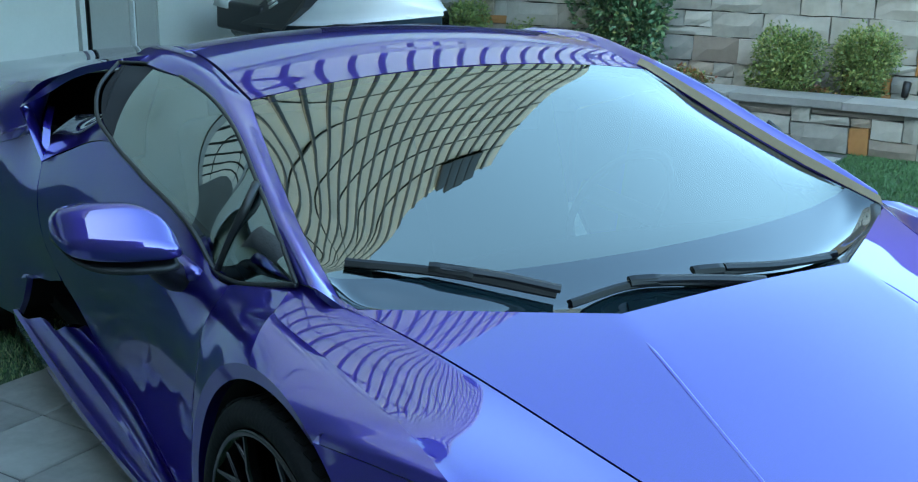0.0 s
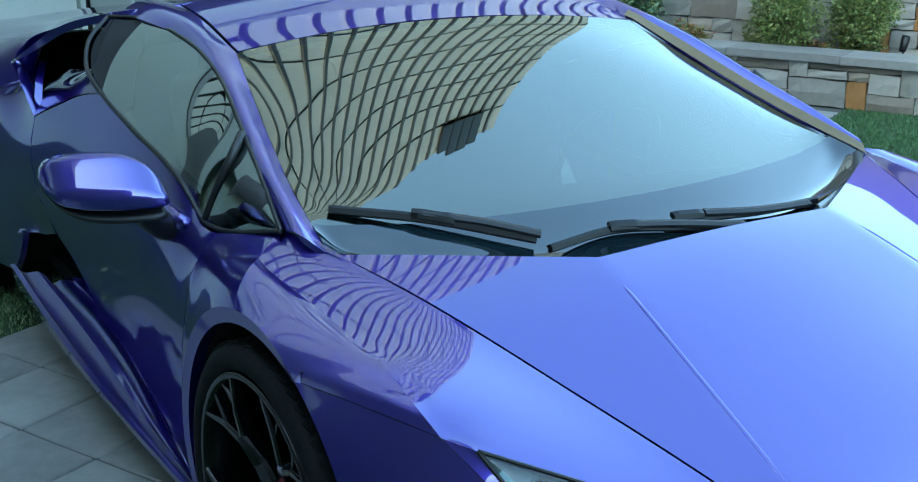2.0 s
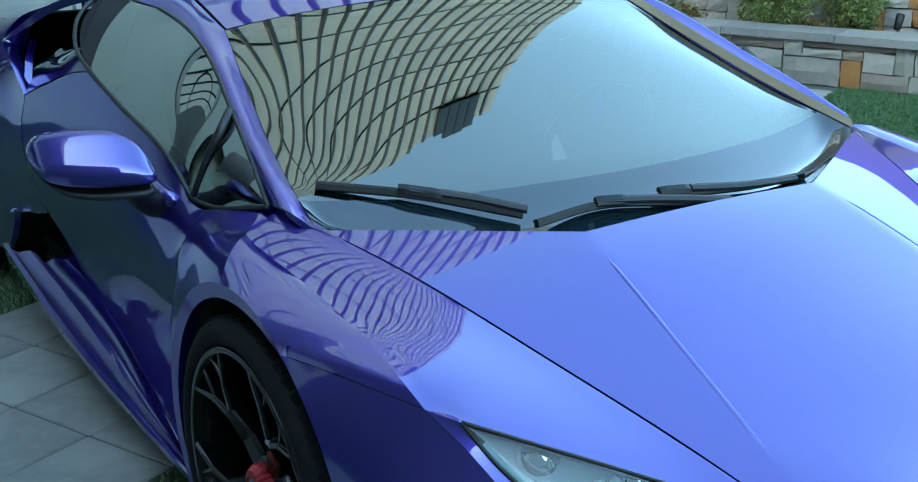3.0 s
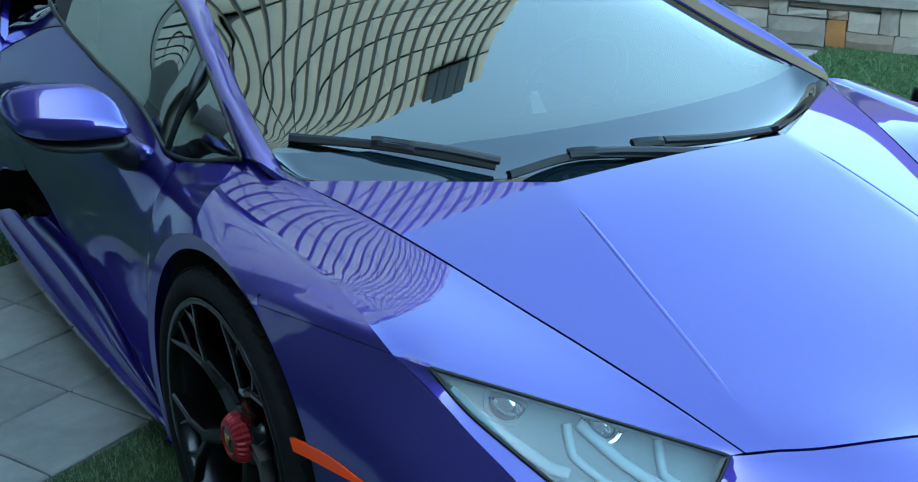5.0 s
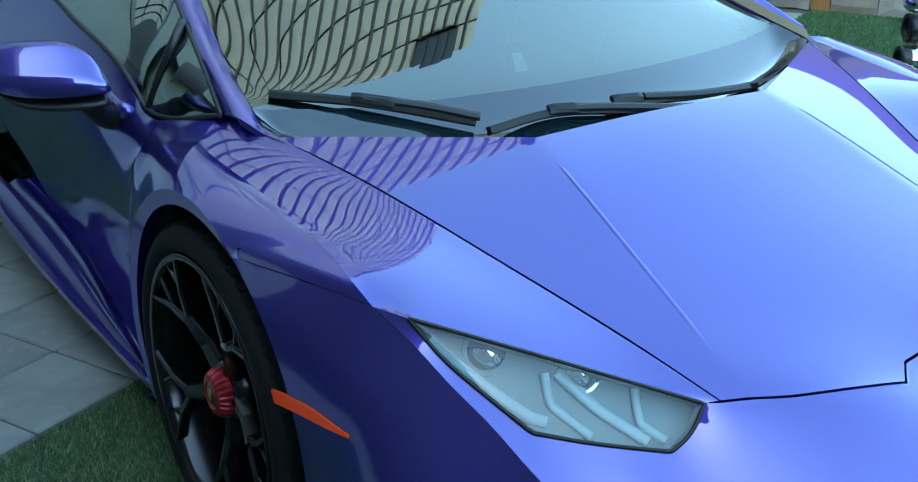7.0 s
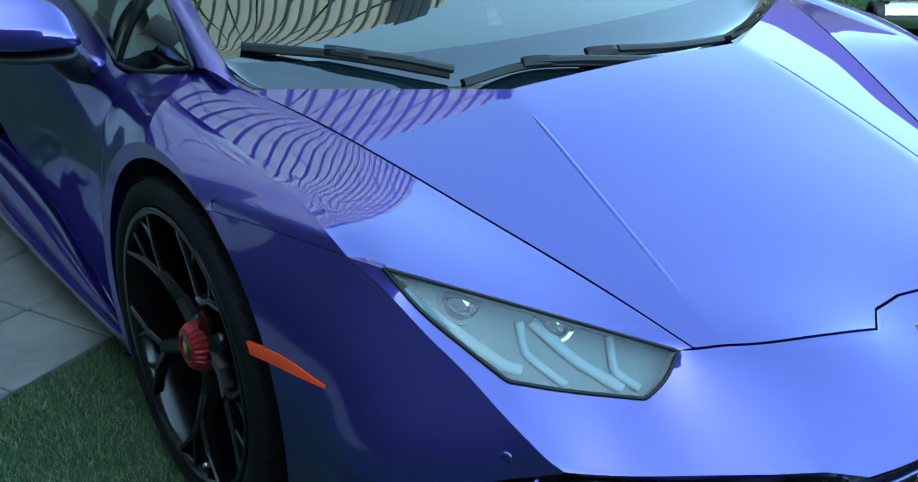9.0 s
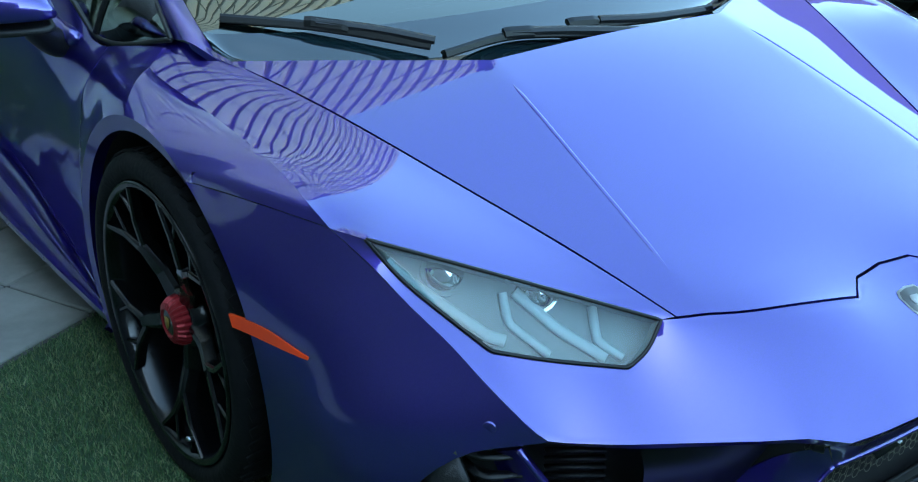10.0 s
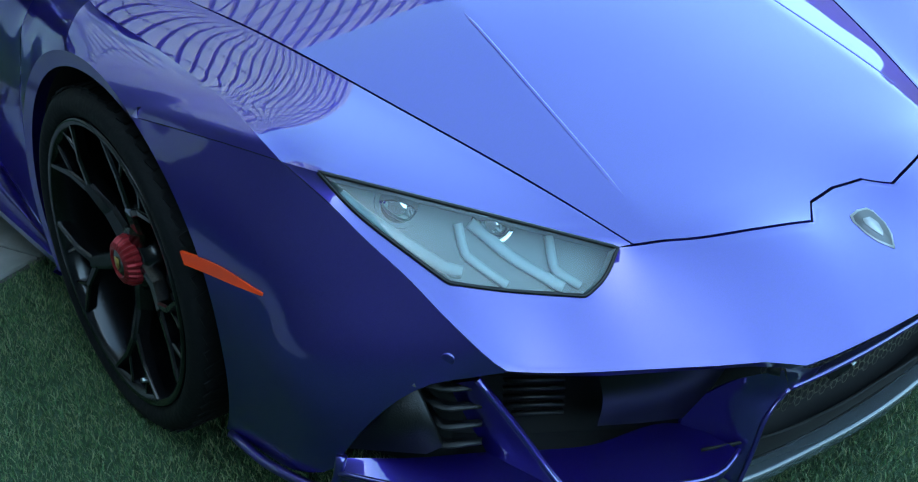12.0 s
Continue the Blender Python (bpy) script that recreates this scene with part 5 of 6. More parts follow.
def leaf_material(name, base, spread):
    m = material(name, base, 0.45)
    nt = m.node_tree
    b = nt.nodes["Principled BSDF"]
    geo = nt.nodes.new("ShaderNodeNewGeometry")
    ramp = nt.nodes.new("ShaderNodeValToRGB")
    cols = spread
    ramp.color_ramp.elements[0].color = (*cols[0], 1)
    ramp.color_ramp.elements[1].color = (*cols[-1], 1)
    for i, c in enumerate(cols[1:-1]):
        e = ramp.color_ramp.elements.new((i + 1) / (len(cols) - 1))
        e.color = (*c, 1)
    nt.links.new(geo.outputs["Random Per Island"], ramp.inputs[0])
    nt.links.new(ramp.outputs[0], b.inputs["Base Color"])
    return m


def stone_material(name, base, warm=0.0, per_object=0.25):
    """Cleft stone: cloudy colour, rusty veins and a rough bed."""
    m = material(name, base, 0.85, vary=0.22, stain=0.3, scale=16, bump=0.55, per_object=per_object, detail=6)
    return m


TURF = material("turf_base", (0.030, 0.062, 0.026), 0.95, vary=0.6, stain=0.2, scale=160, bump=0.9)
BLADES = leaf_material("turf_blades", (0.054, 0.130, 0.042), [(0.022, 0.054, 0.020), (0.054, 0.126, 0.042), (0.096, 0.180, 0.060), (0.180, 0.224, 0.095), (0.270, 0.290, 0.150)])
LAWN = leaf_material("lawn_blades", (0.033, 0.086, 0.033), [(0.036, 0.092, 0.028), (0.056, 0.132, 0.042), (0.078, 0.160, 0.052)])
SAND = material("joint_sand", (0.066, 0.066, 0.063), 0.95, vary=0.3, scale=200, bump=0.4)
PAVER = material("grey_paver", (0.210, 0.208, 0.192), 0.75, vary=0.22, stain=0.50, scale=30, bump=0.22, per_object=0.10, detail=7)
STONE = stone_material("grey_stone", (0.250, 0.240, 0.214))
STONE_WARM = stone_material("tan_stone", (0.230, 0.198, 0.160))
STONE_RUST = stone_material("rust_stone", (0.264, 0.132, 0.043), per_object=0.12)
STONE_BROWN = stone_material("brown_stone", (0.150, 0.128, 0.106))
MORTAR = material("dark_mortar", (0.046, 0.046, 0.043), 0.95, vary=0.3, scale=80, bump=0.4)
COPING = material("bluestone_coping", (0.200, 0.198, 0.188), 0.8, vary=0.15, stain=0.2, scale=30, bump=0.35, per_object=0.12)
SOIL = material("bark_soil", (0.033, 0.028, 0.020), 0.95, vary=0.5, stain=0.3, scale=50, bump=0.8)
RENDERED = material("pale_render", (0.55, 0.55, 0.51), 0.8, vary=0.03, stain=0.06, scale=40, bump=0.08)
RENDER_GREY = material("grey_render", (0.32, 0.315, 0.29), 0.8, vary=0.03, stain=0.06, scale=40, bump=0.08)
SOFFIT = material("grey_soffit", (0.26, 0.25, 0.25), 0.8, vary=0.03, stain=0.05, scale=30)
WING = material("dark_house_render", (0.10, 0.098, 0.10), 0.8, vary=0.04, stain=0.1, scale=12, bump=0.05)
CLADDING = material("beige_cladding", (0.56, 0.50, 0.45), 0.6, vary=0.04, stain=0.08, scale=20, bump=0.05)
FASCIA = material("pale_fascia", (0.40, 0.39, 0.37), 0.7, vary=0.05, stain=0.1, scale=20, bump=0.05)
BATTEN = material("dark_batten", (0.008, 0.009, 0.009), 0.5, vary=0.1, scale=30)
WHITE = material("white_gelcoat", (0.66, 0.67, 0.66), 0.2, coat=0.4, vary=0.02, stain=0.03, scale=15)
JET_BLACK = material("jetski_black", (0.02, 0.021, 0.024), 0.4, vary=0.15, scale=120, bump=0.1)
JET_DARK = material("jetski_navy", (0.03, 0.045, 0.06), 0.25, coat=0.3)
BOX_LEAF = leaf_material("boxwood_leaf", (0.092, 0.139, 0.036), [(0.055, 0.098, 0.024), (0.105, 0.160, 0.038), (0.165, 0.210, 0.054), (0.225, 0.225, 0.066)])
NAN_LEAF = leaf_material("nandina_leaf", (0.068, 0.134, 0.041), [(0.026, 0.081, 0.036), (0.053, 0.119, 0.053), (0.081, 0.147, 0.057), (0.130, 0.150, 0.050)])
COVER_LEAF = leaf_material("cover_leaf", (0.086, 0.112, 0.034), [(0.060, 0.103, 0.026), (0.138, 0.155, 0.039), (0.205, 0.103, 0.030), (0.172, 0.043, 0.026)])
TWIG = material("twig_bark", (0.059, 0.046, 0.033), 0.9, vary=0.3, scale=60, bump=0.4)

# ground
bm = bmesh.new()
vs = [bm.verts.new((x, y, -0.004)) for x, y in ((-600, -600), (600, -600), (600, 600), (-600, 600))]
bm.faces.new(vs)
tagged(part("ground", bm, TURF), "short green artificial turf lawn", "ground", kind="structure")

U0, V0, TILE = -2.245, -0.478, 0.305


def blades(name, mat, zones, label, seed):
    """Turf blades over rectangles of the plan: x0, x1, y0, y1, count, height, width."""
    g = np.random.default_rng(seed)
    verts, faces = [], []
    base = 0
    for x0, x1, y0, y1, count, h, w in zones:
        xs, ys = g.uniform(x0, x1, count), g.uniform(y0, y1, count)
        u = xs * E1.x + ys * E1.y
        v = xs * E2.x + ys * E2.y
        edge = np.minimum(np.minimum(xs - x0, x1 - xs), np.minimum(ys - y0, y1 - ys))
        keep = (edge > g.uniform(0, 0.25, count)) & ((u < U0 - 0.006) | (u > U0 + 4 * TILE + 0.006)) & (v < 5.48)
        xs, ys = xs[keep], ys[keep]
        n = len(xs)
        a = g.uniform(0, 2 * math.pi, n)
        lean = g.uniform(0.1, 0.9, n) * h
        la = g.uniform(0, 2 * math.pi, n)
        hh = h * g.uniform(0.55, 1.1, n)
        ww = w * g.uniform(0.6, 1.2, n) / 2
        z0 = np.full(n, -0.004)
        p0 = np.stack([xs - ww * np.cos(a), ys - ww * np.sin(a), z0], 1)
        p1 = np.stack([xs + ww * np.cos(a), ys + ww * np.sin(a), z0], 1)
        mx, my = xs + lean * 0.4 * np.cos(la), ys + lean * 0.4 * np.sin(la)
        p2 = np.stack([mx + ww * 0.8 * np.cos(a), my + ww * 0.8 * np.sin(a), z0 + hh * 0.6], 1)
        p3 = np.stack([mx - ww * 0.8 * np.cos(a), my - ww * 0.8 * np.sin(a), z0 + hh * 0.6], 1)
        p4 = np.stack([xs + lean * np.cos(la), ys + lean * np.sin(la), z0 + hh], 1)
        verts.append(np.stack([p0, p1, p2, p3, p4], 1).reshape(-1, 3))
        i = base + 5 * np.arange(n)
        faces += list(zip(i, i + 1, i + 2, i + 3)) + list(zip(i + 3, i + 2, i + 4))
        base += 5 * n
    me = bpy.data.meshes.new(name)
    me.from_pydata(np.concatenate(verts).tolist(), [], [tuple(int(k) for k in f) for f in faces])
    me.materials.append(mat)
    return tagged(new(name, me), label, "grass", kind="stuff")


blades("turf", BLADES, [(-1.25, 0.95, -1.95, -0.55, 125000, 0.015, 0.0020), (0.35, 1.55, -1.05, 0.95, 85000, 0.015, 0.0020), (-3.5, -1.8, -1.7, -0.6, 20000, 0.020, 0.004)], "dense short artificial turf blades in mixed greens", 3)
blades("lawn", LAWN, [(-3.7, 0.9, 0.95, 5.9, 170000, 0.022, 0.005)], "bright green lawn in front of the stone wall", 4)

# stone retaining walls
def stone(m, size, mat, parent, seed):
    """One cleft stone: a block with uneven corners and a worn face."""
    r = random.Random(seed)
    bm = bmesh.new()
    sx, sy, sz = size
    nx, nz = max(2, min(4, int(sx / 0.09))), max(2, min(3, int(sz / 0.07)))
    face = []
    for i in range(nx + 1):
        col = []
        for j in range(nz + 1):
            edge = i in (0, nx) or j in (0, nz)
            x = sx * (i / nx - 0.5) + r.uniform(-1, 1) * 0.006
            z = sz * (j / nz - 0.5) + r.uniform(-1, 1) * 0.006
            y = -sy / 2 + (0.012 if edge else 0.0) + r.uniform(-1, 1) * 0.007
            col.append(bm.verts.new((x, y, z)))
        face.append(col)
    for i in range(nx):
        for j in range(nz):
            bm.faces.new((face[i][j], face[i + 1][j], face[i + 1][j + 1], face[i][j + 1]))
    rim = [face[i][0] for i in range(nx + 1)] + [face[nx][j] for j in range(1, nz + 1)] + [face[i][nz] for i in range(nx - 1, -1, -1)] + [face[0][j] for j in range(nz - 1, 0, -1)]
    back = [bm.verts.new((v.co.x, sy / 2, v.co.z)) for v in rim]
    n = len(rim)
    for k in range(n):
        bm.faces.new((rim[k], back[k], back[(k + 1) % n], rim[(k + 1) % n]))
    ob = part("stone", bm, mat, parent, smooth=False)
    ob.matrix_basis = m
    return ob


def wall_core(name, u0, u1, v0, v1, z0, z1, mat, label):
    bm = bmesh.new()
    box(bm, (u1 - u0, v1 - v0, z1 - z0), SITE @ pose((u0 + u1) / 2, (v0 + v1) / 2, (z0 + z1) / 2))
    return tagged(part(name, bm, mat, smooth=False), label, "wall", kind="structure")


low_wall = wall_core("wall_low", -5.4, 9.0, 5.53, 5.80, -0.1, 0.29, MORTAR, "low grey ashlar stone retaining wall with coping")
high_wall = wall_core("wall_high", -6.19, 9.0, 6.26, 6.6, -0.1, 2.9, MORTAR, "tall grey ashlar stone wall behind the shrubs")
SEED = [100]


def put_stone(parent, u0, u1, z0, z1, v, mat, gap=0.007):
    SEED[0] += 1
    d = 0.10
    proud = rng.uniform(-0.012, 0.012)
    stone(SITE @ pose((u0 + u1) / 2, v + d / 2 + proud, (z0 + z1) / 2), (u1 - u0 - gap, d, z1 - z0 - gap), mat, parent, SEED[0])


# the stretch that is seen best is laid stone by stone
LAID = [(-1.43, -1.04, 0.0, 0.185, STONE), (-1.30, -1.04, 0.185, 0.245, STONE), (-1.30, -0.70, 0.245, 0.29, STONE_BROWN), (-1.04, -0.905, 0.0, 0.185, STONE_RUST),
        (-1.04, -0.905, 0.185, 0.245, STONE_WARM), (-0.905, -0.70, 0.11, 0.245, STONE), (-0.905, -0.60, 0.0, 0.11, STONE_WARM), (-0.70, -0.58, 0.11, 0.29, STONE),
        (-0.60, -0.32, 0.0, 0.11, STONE), (-0.58, -0.32, 0.11, 0.29, STONE), (-1.43, -1.30, 0.185, 0.29, STONE), (-1.75, -1.43, 0.09, 0.22, STONE), (-1.80, -1.43, 0.22, 0.29, STONE_BROWN), (-1.62, -1.43, 0.0, 0.09, STONE_WARM), (-1.98, -1.62, 0.0, 0.09, STONE), (-1.98, -1.75, 0.09, 0.22, STONE), (-1.98, -1.80, 0.22, 0.29, STONE)]
for u0, u1, z0, z1, m in LAID:
    put_stone(low_wall, u0, u1, z0, z1, 5.48, m)


def random_stone():
    k = rng.random()
    return STONE if k < 0.87 else STONE_WARM if k < 0.92 else STONE_BROWN if k < 0.95 else STONE_RUST


for a, b in ((-5.2, -1.98), (-0.32, 1.6)):
    u = a
    while u < b - 0.02:
        w = min(rng.uniform(0.28, 0.5), b - u)
        if b - u - w < 0.15:
            w = b - u
        h = rng.choice((0.0, 0.11, 0.17))
        if h:
            put_stone(low_wall, u, u + w, 0.0, h, 5.48, random_stone())
            c = rng.uniform(0.35, 0.65) * w
            put_stone(low_wall, u, u + c, h, 0.29, 5.48, random_stone())
            put_stone(low_wall, u + c, u + w, h, 0.29, 5.48, random_stone())
        else:
            put_stone(low_wall, u, u + w, 0.0, 0.29, 5.48, random_stone())
        u += w

z = 0.20
while z < 1.15:
    h = rng.choice((0.19, 0.25, 0.31))
    u = -6.1 + rng.uniform(0, 0.3)
    while u < 1.2:
        w = rng.uniform(0.20, 0.50)
        if h > 0.18 and rng.random() < 0.28:
            c = h * rng.uniform(0.35, 0.6)
            put_stone(high_wall, u, u + w, z, z + c, 6.21, random_stone())
            put_stone(high_wall, u, u + w * 0.55, z + c, z + h, 6.21, random_stone())
            put_stone(high_wall, u + w * 0.55, u + w, z + c, z + h, 6.21, random_stone())
        else:
            put_stone(high_wall, u, u + w, z, z + h, 6.21, random_stone())
        u += w
    z += h

# coping slabs
u = -5.3
while u < 2.5:
    w = rng.uniform(0.55, 0.85)
    bm = bmesh.new()
    box(bm, (w - 0.006, 0.36, 0.055), None, 0.007, 2)
    for v in bm.verts:
        v.co += Vector((rng.uniform(-1, 1), rng.uniform(-1, 1), rng.uniform(-0.6, 0.6))) * 0.0035
    ob = part("coping_slab", bm, COPING, low_wall, smooth=False)
    ob.matrix_basis = SITE @ pose(u + w / 2, 5.63, 0.3185 + rng.uniform(-0.002, 0.002))
    u += w
bm = bmesh.new()
n = 60
rows = [[site(-5.4 + 8.0 * i / n, 5.80 + 0.46 * j / 6, 0.285 + 0.03 * noise.noise((i * 0.9, j * 0.9, 3.1))) for j in range(7)] for i in range(n + 1)]
ribbon(bm, rows)
tagged(part("planting_bed", bm, SOIL), "dark bark soil of the planting bed", "soil", kind="structure")


# plants
def leaf_cloud(bm, g, centre, radii, count, size, shell=0.55, squash=1.0):
    """Small pointed leaves over uneven lumps, thinning at the outline."""
    lumps = [(Vector(g.normal(0, 0.45, 3)), g.uniform(0.45, 0.75)) for _ in range(9)]
    made = 0
    while made < count:
        c, r = lumps[int(g.integers(len(lumps)))]
        d = Vector(g.normal(0, 1, 3)).normalized()
        p = c + d * r * (shell + (1 - shell) * g.random() ** 0.5) * (1 + 0.12 * g.normal())
        if p.length > 1.25:
            continue
        p = Vector((p.x * radii[0], p.y * radii[1], max(p.z * radii[2], -radii[2] * 0.95)))
        out = (d + Vector(g.normal(0, 0.6, 3))).normalized()
        sidev = out.cross(Vector(g.normal(0, 1, 3))).normalized()
        s = size * g.uniform(0.6, 1.3)
        q = Vector(centre) + p
        v = [bm.verts.new(q), bm.verts.new(q + out * s * 0.5 + sidev * s * 0.28), bm.verts.new(q + out * s), bm.verts.new(q + out * s * 0.5 - sidev * s * 0.28)]
        bm.faces.new(v)
        made += 1


def shrub(name, u, v, z, radii, count, size, leaf, label, seed, stems=5):
    ob = empty(name, site(u, v, z - radii[2]))
    g = np.random.default_rng(seed)
    bm = bmesh.new()
    for k in range(stems):
        a = 2 * math.pi * k / stems + g.uniform(-0.3, 0.3)
        tip = Vector((math.cos(a) * radii[0] * 0.6, math.sin(a) * radii[1] * 0.6, radii[2] * g.uniform(1.2, 1.7)))
        tube(bm, spline([(0, 0, -0.02), tip * 0.45 + Vector((0, 0, 0.03)), tip], 6), [0.010, 0.009, 0.008, 0.007, 0.005, 0.003], 6)
    part("stems", bm, TWIG, ob)
    bm = bmesh.new()
    leaf_cloud(bm, g, (0, 0, radii[2] * 1.02), radii, count, size)
    part("crown", bm, leaf, ob)
    return tagged(ob, label, "shrub")


shrub("boxwood_shrub", -1.67, 5.97, 0.545, (0.31, 0.20, 0.235), 9000, 0.024, BOX_LEAF, "rounded yellow-green boxwood shrub in the raised bed", 11)
shrub("boxwood_shrub", -1.11, 5.97, 0.555, (0.27, 0.19, 0.235), 8500, 0.024, BOX_LEAF, "clipped boxwood shrub with some bronze leaves", 12)
shrub("nandina_shrub", -2.93, 5.97, 0.88, (0.46, 0.21, 0.52), 7500, 0.042, NAN_LEAF, "loose dark green nandina shrub with reddish leaves", 13, 8)
shrub("ground_cover", -2.34, 5.93, 0.365, (0.21, 0.10, 0.075), 1300, 0.030, COVER_LEAF, "low yellow and red ground cover plant", 14)
shrub("ground_cover", -1.39, 5.90, 0.34, (0.12, 0.07, 0.04), 350, 0.026, COVER_LEAF, "low yellow and red ground cover plant", 17)
shrub("boxwood_shrub", -4.42, 5.97, 0.66, (0.28, 0.20, 0.20), 3200, 0.028, BOX_LEAF, "small light green shrub beside the jet ski", 15)
for k, (u, w) in enumerate(((-3.75, 0.2), (-5.05, 0.22))):
    shrub("boxwood_shrub", u, 5.97, 0.52, (w, 0.16, 0.17), 1800, 0.028, BOX_LEAF, "small light green shrub in the raised bed", 20 + k)

spot = tagged(empty("garden_spotlight", site(-0.80, 5.92, 0.29)), "small black garden spotlight on a spike", "lamp")
bm = bmesh.new()
tube(bm, [(0, 0, 0), (0, 0, 0.07)], 0.007, 8)
part("spike", bm, BLACK, spot)
bm = bmesh.new()
lathe(bm, [(0.001, -0.05), (0.022, -0.045), (0.028, 0.03), (0.028, 0.06), (0.024, 0.06), (0.022, 0.045), (0.001, 0.044)], pose(0, 0, 0.10, 60, 0, 20), 20)
part("lamp_head", bm, BLACK, spot)

# house: recessed ground floor, soffit and battened upper front
GU, FZ0 = -6.2, 3.69
wall_core("wall_garage", GU - 0.3, GU, -12, 3.53, 0, FZ0, RENDERED, "pale blue-grey rendered garage wall")
wall_core("wall_reveal", GU - 0.36, GU - 0.06, 3.53, 4.12, 0, FZ0, RENDER_GREY, "grey recessed garage door panel")
wall_core("wall_pier", GU - 0.3, GU - 0.02, 4.12, 4.33, 0, FZ0, RENDER_GREY, "grey rendered garage pier")
wall_core("wall_end", GU - 0.3, GU, 4.33, 7.0, 0, FZ0, RENDERED, "pale blue-grey rendered garage wall")
for v, w, mat, nm in ((3.60, 0.05, RENDERED, "trim_post"), (4.095, 0.018, WHITE, "trim_edge")):
    bm = bmesh.new()
    box(bm, (0.05, w, FZ0 - 0.01), SITE @ pose(GU - 0.035, v, FZ0 / 2), 0.004)
    tagged(part(nm, bm, mat), "pale vertical door trim", "trim", kind="structure")
bm = bmesh.new()
box(bm, (0.04, 0.014, FZ0 - 0.01), SITE @ pose(GU - 0.03, 3.66, FZ0 / 2))
tagged(part("trim_gasket", bm, BLACK), "dark vertical door gasket", "trim", kind="structure")
HOUSE = pose(0, 0, 0, 0, 0, 19.7)
FU, FV0, FV1, FZ0 = -4.0, -2.0, 10.19, 3.68


def house_box(name, u0, u1, v0, v1, z0, z1, mat, label):
    bm = bmesh.new()
    box(bm, (u1 - u0, v1 - v0, z1 - z0), HOUSE @ pose((u0 + u1) / 2, (v0 + v1) / 2, (z0 + z1) / 2))
    return tagged(part(name, bm, mat, smooth=False), label, "wall", kind="structure")


house_box("ceiling_soffit", FU - 5.0, FU + 0.03, FV0 + 0.003, FV1, FZ0 - 0.2, FZ0, SOFFIT, "grey soffit under the projecting upper storeys")
FZ1 = 12.2
bm = bmesh.new()
outline = [(FV0, FZ0), (FV1, FZ0), (FV1, FZ1), (FV0, FZ1)]
slab(bm, [HOUSE @ Vector((FU - 5.0, v, z)) for v, z in outline], HOUSE.to_3x3() @ Vector((5.0, 0, 0)))
front = tagged(part("wall_upper", bm, CLADDING, smooth=False), "beige clad upper front with dark upright battens", "wall", kind="structure")
for k in range(31):
    v = 9.81 - 0.381 * k
    bm = bmesh.new()
    box(bm, (0.022, 0.070, FZ1 - FZ0 - 0.02), HOUSE @ pose(FU + 0.012, v, (FZ0 + FZ1) / 2))
    part("batten", bm, BATTEN, front)
for k in range(9):
    bm = bmesh.new()
    z = 4.18 + 0.884 * k
    v0 = FV0
    box(bm, (0.014, FV1 - v0 - 0.02, 0.026), HOUSE @ pose(FU + 0.009, (FV1 + v0) / 2, z))
    part("panel_joint", bm, BATTEN, front)
house_box("wall_fascia", FU - 0.4, FU - 0.012, -14.0, FV1, 2.35, FZ0 - 0.21, FASCIA, "plain pale band under the battened front")
house_box("wall_wing", FU - 5.0, FU - 0.01, -14.0, FV0 - 0.003, FZ0 - 0.205, FZ1, WING, "plain dark rendered side of the house")
g = random.Random(5)
for k in range(4):
    bm = bmesh.new()
    v = 9.3 - 0.33 * k
    box(bm, (0.03, 0.31, g.uniform(0.9, 1.3)), HOUSE @ pose(FU + 0.04, v, FZ1 - 0.5 + g.uniform(-0.12, 0.12)), 0.03)
    part("roof_louvre", bm, BATTEN, front)

# unseen dark walls added behind the camera block the sun and darken reflections
UNSEEN_WALL = material("dark_unseen_wall", (0.06, 0.062, 0.065), 0.85, vary=0.1, stain=0.25, scale=6, bump=0.1)
wall_core("wall_side", -8.0, 4.5, -7.4, -7.0, 0, 11.0, UNSEEN_WALL, "unseen tall dark wall added to block the sun")
wall_core("wall_side_low", 4.5, 13.6, -7.4, -7.0, 0, 4.2, UNSEEN_WALL, "unseen low dark wall added beside the sun-blocking wall")
wall_core("wall_street", 13.6, 14.0, -7.0, 16.0, 0, 3.0, UNSEEN_WALL, "unseen dark wall added behind the camera")

# jet ski on its trailer, in front of the garage
jet = tagged(empty("jet_ski", site(-4.52, 4.60, 0.18), TURN - 12), "white and black jet ski on a low trailer by the garage", "jet ski")

jet.scale = (0.74, 0.74, 0.74)


def hull_rows(stations):
    rows = []
    for x, half, z0, z1 in stations:
        rows.append([Vector((x, half * math.sin(a) * (1.0 if abs(a) < 1.2 else 0.98), z0 + (z1 - z0) * (1 - math.cos(a)) / (1 - math.cos(1.5)))) for a in np.linspace(-1.5, 1.5, 15)])
    return [[c for c in r] for r in loft(rows, 4)]


